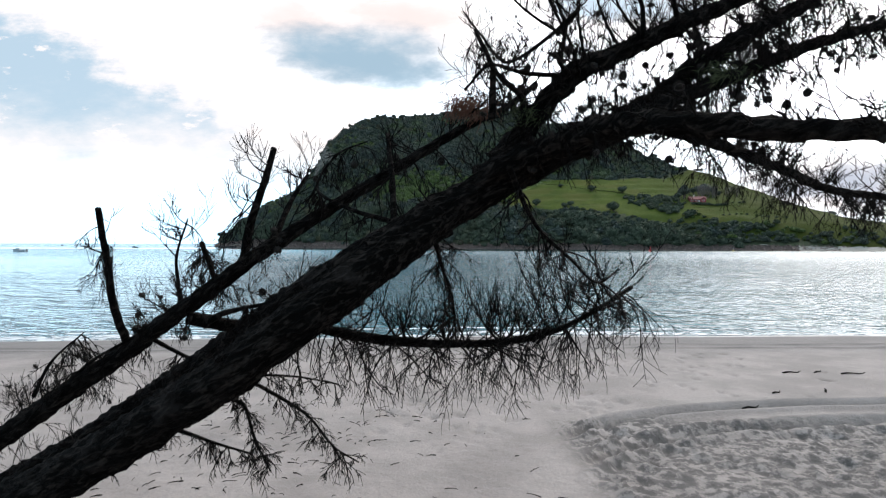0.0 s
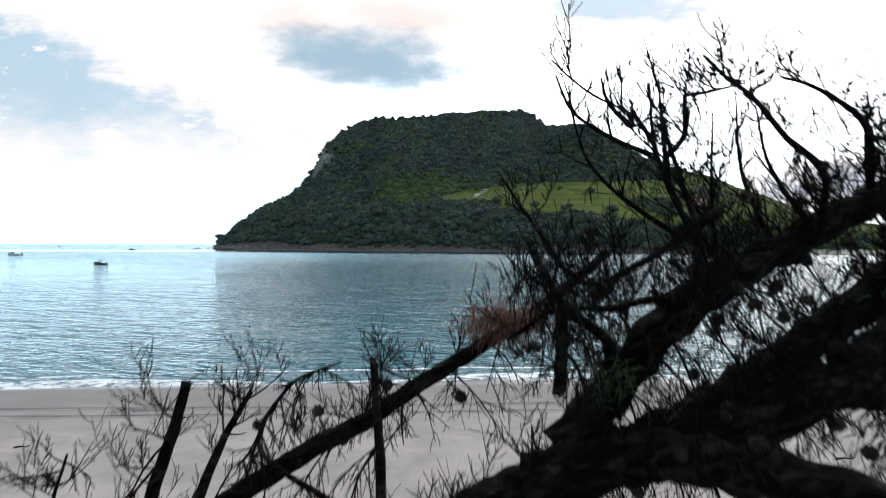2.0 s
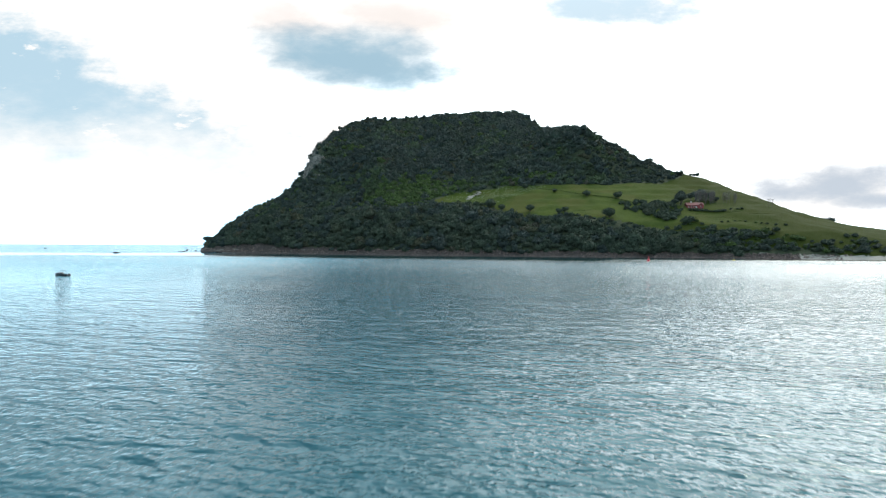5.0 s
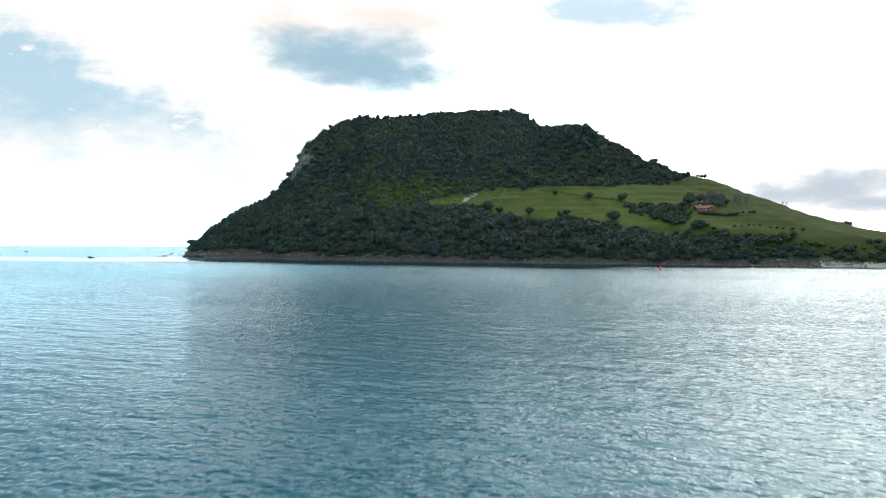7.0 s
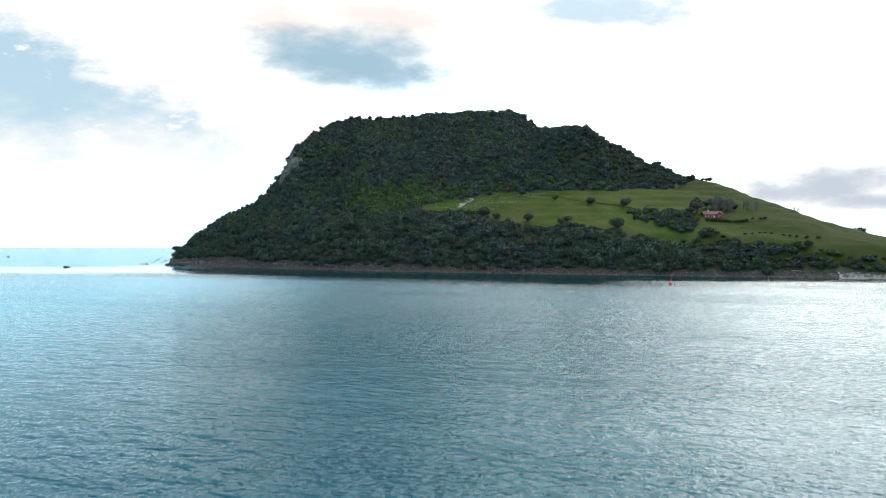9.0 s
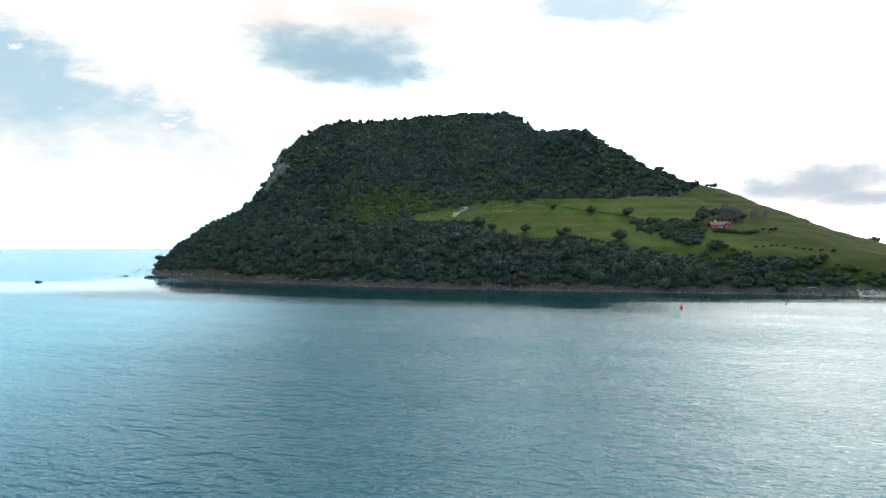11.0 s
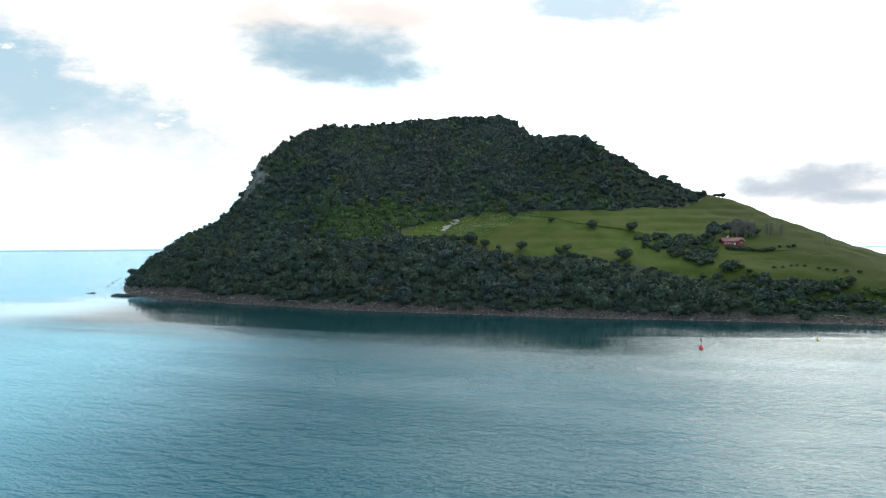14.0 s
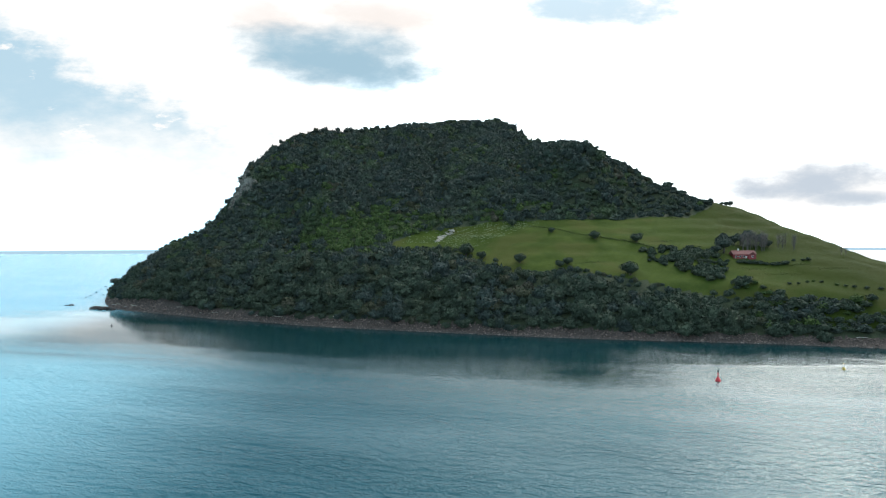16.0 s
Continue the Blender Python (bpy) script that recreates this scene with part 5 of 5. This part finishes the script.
# rank dark grass along the old ditch that crosses the pasture, and in hollows
spots = []
ditch = [(118, 738), (138, 720), (165, 704), (184, 690), (198, 679), (217, 672), (239, 671)]
for i in range(420):
    f = i / 420 * 6
    a_, b_ = ditch[int(f)], ditch[int(f) + 1]
    x = a_[0] + (b_[0] - a_[0]) * (f % 1) + rng.normal() * 0.5
    y = a_[1] + (b_[1] - a_[1]) * (f % 1) + rng.normal() * 0.5 + 1.5 * math.sin(f * 2.2)
    spots.append((x, y, hz(x, y) + 0.1, rng.uniform(0.3, 0.7)))
for cx_, cy_, w_ in ((256, 630, 7), (269, 619, 8), (226, 622, 5), (312, 624, 7), (247, 743, 6), (220, 690, 5), (290, 632, 6), (150, 655, 6)):
    for i in range(60):
        x, y = cx_ + rng.normal() * w_, cy_ + rng.normal() * 1.2
        spots.append((x, y, hz(x, y), rng.uniform(0.2, 0.5)))
RANK = surface("rank_grass", (0.030, 0.045, 0.010), (0.060, 0.075, 0.018), 2.0)
tuft_field("rank_grass", spots, RANK, "rank dark grass along a ditch across the pasture", "grass", 35)

# bare poplars behind the homestead
poplar = thing("poplar", pose(281, 668, hz(281, 668) - 0.2), "tall leafless grey poplar behind the homestead", "tree", "bare poplars")
V, T, C = tube([(0, 0, 0), (0.1, 0, 3.5), (-0.1, 0.1, 7), (0, 0, 10.5)], 0.22, 0.04, 7, 12, 0.05, 1)
ob = new("trunk", mesh_tris("trunk", V, T, BARE, True))
ob.parent = poplar
Vs, Ts, n = [], [], 0
q = np.random.default_rng(8)
for i in range(120):
    p = C[q.integers(3, 12)]
    a, L = q.uniform(0, 6.3), q.uniform(1.4, 4.0)
    d = np.array([math.cos(a) * 0.85, math.sin(a) * 0.85, 0.9])
    V, T, _ = tube([p, p + d * L * 0.5 + np.array([math.cos(a), math.sin(a), 0]) * 0.25, p + d * L], 0.045, 0.015, 3, 4, cap=False)
    Vs.append(V)
    Ts.append(T + n)
    n += len(V)
ob = tagged(new("bare_spray", mesh_tris("bare_spray", np.concatenate(Vs), np.concatenate(Ts), BARE)), kind="stuff")
ob.parent = poplar
for i in range(30):
    if i < 20:
        x, y, k = 267 + 1.15 * i + q.uniform(-0.9, 0.9), 664 + q.uniform(-3, 9), q.uniform(0.85, 1.15)
    elif i < 28:
        x, y, k = 299 + 1.9 * (i - 20) + q.uniform(-0.8, 0.8), 668 + q.uniform(-4, 8), q.uniform(0.7, 0.95)
    else:
        x, y, k = 338 + 3.5 * (i - 28), 655.0, 0.7
    c = copy_thing(poplar, pose(x, y, hz(x, y) - 0.2, 0, 0, q.uniform(0, 360)))
    c.scale = (k, k, k)

# ---- homestead ----
RED_WALL = paint("red_weatherboard", (0.24, 0.030, 0.032), 0.6, wear=0.35)
RED_ROOF = paint("red_roof_iron", (0.13, 0.030, 0.030), 0.75, wear=0.4, size=1.5)
WHITE = paint("white_paint", (0.70, 0.69, 0.66), 0.5)
GLASS = paint("dark_window_glass", (0.02, 0.025, 0.03), 0.08, wear=0.0)
DARK = paint("black_hull_paint", (0.018, 0.020, 0.024), 0.35)
STEEL = paint("grey_steel", (0.30, 0.31, 0.32), 0.45, 0.6)
RED = paint("red_buoy_paint", (0.55, 0.030, 0.035), 0.4)
YELLOW = paint("yellow_buoy_paint", (0.38, 0.27, 0.03), 0.5)
CANVAS = paint("navy_canvas", (0.030, 0.035, 0.055), 0.8)
GREYHULL = paint("grey_hull_paint", (0.30, 0.33, 0.35), 0.4)

home = thing("farmhouse", pose(261, 652, hz(261, 648) - 0.5, 0, 0, -4), "small red farmhouse with a red iron roof on the pasture", "house")
bm = bmesh.new()
box(bm, (16.0, 7.5, 3.6), (0, 0, 1.8))
box(bm, (5.0, 2.4, 3.4), (4.5, -4.9, 1.7))
part("wall", bm, RED_WALL, home, "red weatherboard walls")
bm = bmesh.new()
for a, b, w, z0, z1, y0 in ((-8.6, 8.6, 4.3, 3.5, 6.4, 0.0),):
    p = [bm.verts.new(k) for k in ((a, y0 - w, z0), (b, y0 - w, z0), (b, y0, z1), (a, y0, z1), (b, y0 + w, z0), (a, y0 + w, z0))]
    bm.faces.new((p[0], p[1], p[2], p[3]))
    bm.faces.new((p[3], p[2], p[4], p[5]))
    bm.faces.new((p[0], p[3], p[5]))
    bm.faces.new((p[1], p[4], p[2]))
    bm.faces.new((p[0], p[5], p[4], p[1]))
p = [bm.verts.new(k) for k in ((1.7, -6.4, 3.4), (7.3, -6.4, 3.4), (4.5, -6.4, 5.4), (1.7, -2.0, 3.4), (7.3, -2.0, 3.4), (4.5, -2.0, 5.4))]
for f in ((0, 2, 5, 3), (1, 4, 5, 2), (0, 1, 2), (0, 3, 4, 1)):
    bm.faces.new([p[k] for k in f])
roof = part("roof", bm, RED_ROOF, home, "faded red corrugated iron roof")
bm = bmesh.new()
box(bm, (0.9, 0.9, 2.2), (-3.0, 0.4, 6.6), 0.04)
part("chimney", bm, WHITE, roof, "white chimney")
for x, y in ((-6.2, -3.75), (-3.4, -3.75), (-0.6, -3.75), (4.5, -6.1)):
    bm = bmesh.new()
    box(bm, (1.5, 0.12, 1.3), (x, y - 0.04, 2.0), 0.02)
    wf = part("window", bm, WHITE, home, "white-framed window")
    bm = bmesh.new()
    box(bm, (1.25, 0.05, 1.05), (x, y - 0.11, 2.0))
    part("pane", bm, GLASS, wf)
bm = bmesh.new()
box(bm, (1.0, 0.12, 2.1), (1.0, -3.8, 1.2), 0.02)
part("door", bm, WHITE, home, "white front door")


# ---- buoys ----
def pillar_buoy(x, y, k, paint_, label, mark):
    t = thing("buoy", pose(x, y, 0), label, "buoy", "channel buoys")
    bm = bmesh.new()
    rings = [(0.25, -0.9), (0.85, -0.6), (1.0, -0.1), (1.0, 0.45), (0.85, 0.7), (0.35, 1.5), (0.25, 1.6)]
    loops = [[bm.verts.new((math.cos(a / 20 * 2 * math.pi) * r * k, math.sin(a / 20 * 2 * math.pi) * r * k, z * k)) for a in range(20)] for r, z in rings]
    for a, b in zip(loops, loops[1:]):
        for i in range(20):
            bm.faces.new((a[i], a[(i + 1) % 20], b[(i + 1) % 20], b[i]))
    bm.faces.new(loops[0][::-1])
    bm.faces.new(loops[-1])
    part("float_body", bm, paint_, t, smooth=True)
    bm = bmesh.new()
    for i in range(4):
        a = math.pi / 4 + i * math.pi / 2
        rod(bm, (math.cos(a) * 0.32 * k, math.sin(a) * 0.32 * k, 1.5 * k), (math.cos(a) * 0.16 * k, math.sin(a) * 0.16 * k, 3.2 * k), 0.045 * k, 0.04 * k, 6)
    box(bm, (0.55 * k, 0.55 * k, 0.06 * k), (0, 0, 3.2 * k))
    part("tower", bm, paint_ if mark == "can" else STEEL, t)
    bm = bmesh.new()
    if mark == "can":
        bmesh.ops.create_cone(bm, cap_ends=True, segments=14, radius1=0.30 * k, radius2=0.30 * k, depth=0.65 * k, matrix=Matrix.Translation((0, 0, 3.9 * k)))
        rod(bm, (0, 0, 3.2 * k), (0, 0, 4.5 * k), 0.04 * k, 0.04 * k, 6)
        box(bm, (0.75 * k, 0.06 * k, 0.45 * k), (0.1 * k, 0.22 * k, 3.45 * k), turn=0.4)
    else:
        rod(bm, (-0.4 * k, 0, 3.3 * k), (0.4 * k, 0, 4.1 * k), 0.06 * k, 0.06 * k, 6)
        rod(bm, (0.4 * k, 0, 3.3 * k), (-0.4 * k, 0, 4.1 * k), 0.06 * k, 0.06 * k, 6)
    part("topmark", bm, DARK if mark == "can" else paint_, t)


pillar_buoy(151, 469, 1.12, RED, "red steel channel buoy with a lattice top afloat", "can")
pillar_buoy(221, 489, 0.72, YELLOW, "small yellow marker buoy with a cross top afloat", "cross")
pillar_buoy(-204, 671, 0.60, DARK, "small dark marker buoy with a cross top afloat", "cross")


# ---- boats ----
def motor_boat(x, y, heading, L, hull_paint, label, canopy=True):
    t = thing("motor_boat", pose(x, y, 0, 0, 0, heading), label, "boat", "boats in the bay")
    W, H = L * 0.36, L * 0.17
    bm = bmesh.new()
    loops = []
    for i in range(9):
        f = i / 8
        wide = W / 2 * (1 - max(0, (f - 0.45) / 0.55) ** 2.2) + 0.02
        top = H * (0.85 + 0.45 * f * f)
        px = -L / 2 + L * f
        loops.append([bm.verts.new(k) for k in ((px, -wide, top), (px, -wide * 0.82, 0.05), (px, 0, -H * 0.35 * (1 - f * 0.6)), (px, wide * 0.82, 0.05), (px, wide, top),
                                                (px, wide * 0.86, top - 0.02), (px, 0, top * 0.72), (px, -wide * 0.86, top - 0.02))])
    for a, b in zip(loops, loops[1:]):
        for i in range(8):
            bm.faces.new((a[i], b[i], b[(i + 1) % 8], a[(i + 1) % 8]))
    bm.faces.new(loops[0][::-1])
    bm.faces.new(loops[-1])
    bmesh.ops.recalc_face_normals(bm, faces=bm.faces)
    part("hull", bm, hull_paint, t)
    bm = bmesh.new()
    box(bm, (L * 0.34, W * 0.72, H * 0.75), (L * 0.10, 0, H * 1.15), L * 0.02, taper=0.78)
    cab = part("cabin", bm, hull_paint, t)
    bm = bmesh.new()
    box(bm, (L * 0.27, W * 0.66, H * 0.34), (L * 0.09, 0, H * 1.34), 0.02, taper=0.86)
    part("windscreen", bm, GLASS, cab, "dark glass windscreen")
    if canopy:
        bm = bmesh.new()
        g = bmesh.ops.create_uvsphere(bm, u_segments=14, v_segments=8, radius=1.0)["verts"]
        for p in g:
            p.co = Vector((p.co.x * L * 0.24, p.co.y * W * 0.42, max(p.co.z, -0.1) * H * 0.30)) + Vector((-L * 0.06, 0, H * 2.05))
        top = part("canopy", bm, CANVAS, t, "dark canvas canopy", True)
        for sx_ in (-1, 1):
            for fx_ in (-0.24, 0.12):
                bm = bmesh.new()
                rod(bm, (L * fx_, sx_ * W * 0.36, H * 0.85), (L * (fx_ * 0.8 - 0.02), sx_ * W * 0.36, H * 2.08), 0.025, 0.025, 6)
                part("post", bm, STEEL, t)
    bm = bmesh.new()
    box(bm, (L * 0.07, L * 0.06, L * 0.13), (-L * 0.53, 0, H * 0.95), L * 0.012)
    rod(bm, (-L * 0.54, 0, H * 0.5), (-L * 0.55, 0, -H * 0.6), L * 0.018, L * 0.012, 8)
    part("outboard_motor", bm, DARK, t, "black outboard motor")


motor_boat(-122, 247, 172, 4.9, DARK, "small dark motor boat with a canopy at anchor")
motor_boat(-262, 404, 178, 8.6, GREYHULL, "grey cabin launch drifting in the bay", False)
motor_boat(-354, 728, 170, 7.0, DARK, "dark motor boat far out in the bay", False)
motor_boat(-742, 1216, 160, 7.5, DARK, "dark motor boat far out near the horizon")

# ---- driftwood on the beach ----
for i, (x, y, L, a) in enumerate([(12.6, 47.8, 0.7, 0.1), (13.6, 47.9, 0.35, 0.4), (14.6, 47.5, 0.8, -0.1), (10.2, 44.4, 0.3, 0.3), (11.8, 44.6, 0.3, 1.0), (9.4, 41.0, 0.55, -0.2),
                                  (8.3, 42.2, 0.5, 0.2), (-7.5, 50.5, 0.9, 0.3), (-3.2, 53.4, 0.5, 0.6), (-10.4, 53.0, 0.8, 0.25), (4.6, 47.0, 0.3, 0.9), (-14.0, 49.0, 0.5, 0.2)]):
    pts = [(-L / 2, 0, 0), (-L / 8, 0.05 * L, 0.03), (L / 5, -0.06 * L, 0.02), (L / 2, 0.04, 0.05)]
    V, T, _ = tube(pts, 0.035, 0.012, 7, 8, 0.15, i)
    ob = new("driftwood_stick", mesh_tris("driftwood_stick", V, T, TWIG, True))
    ob.location, ob.rotation_euler = (x, y, float(sand_height(np.array([x]), np.array([y]))[0]) + 0.015), (0, 0, a)
    tagged(ob, "short dark driftwood stick on the sand", "stick", "driftwood on the beach")

# dead twigs and crumbs of bark shed on the sand under the pine
litter = np.random.default_rng(52)
Vs, Ts, n = [], [], 0
for i in range(420):
    x, y = litter.uniform(-7.5, 2.5), litter.uniform(36.2, 43.5)
    if litter.uniform() > math.exp(-max(0.0, x + 3.0) / 2.5):
        continue
    L, a = litter.uniform(0.05, 0.30), litter.uniform(0, 6.3)
    z = float(sand_height(np.array([x]), np.array([y]))[0]) + 0.008
    d = np.array([math.cos(a), math.sin(a), 0.0]) * L
    p = np.array([x, y, z])
    V, T, _ = tube([p, p + d * 0.5 + np.array([0, 0, 0.015]), p + d], litter.uniform(0.005, 0.016), 0.004, 4, 4)
    Vs.append(V)
    Ts.append(T + n)
    n += len(V)
tagged(new("twig_litter", mesh_tris("twig_litter", np.concatenate(Vs), np.concatenate(Ts), TWIG)), "dead twigs and bark crumbs scattered on the sand", "litter", kind="stuff")
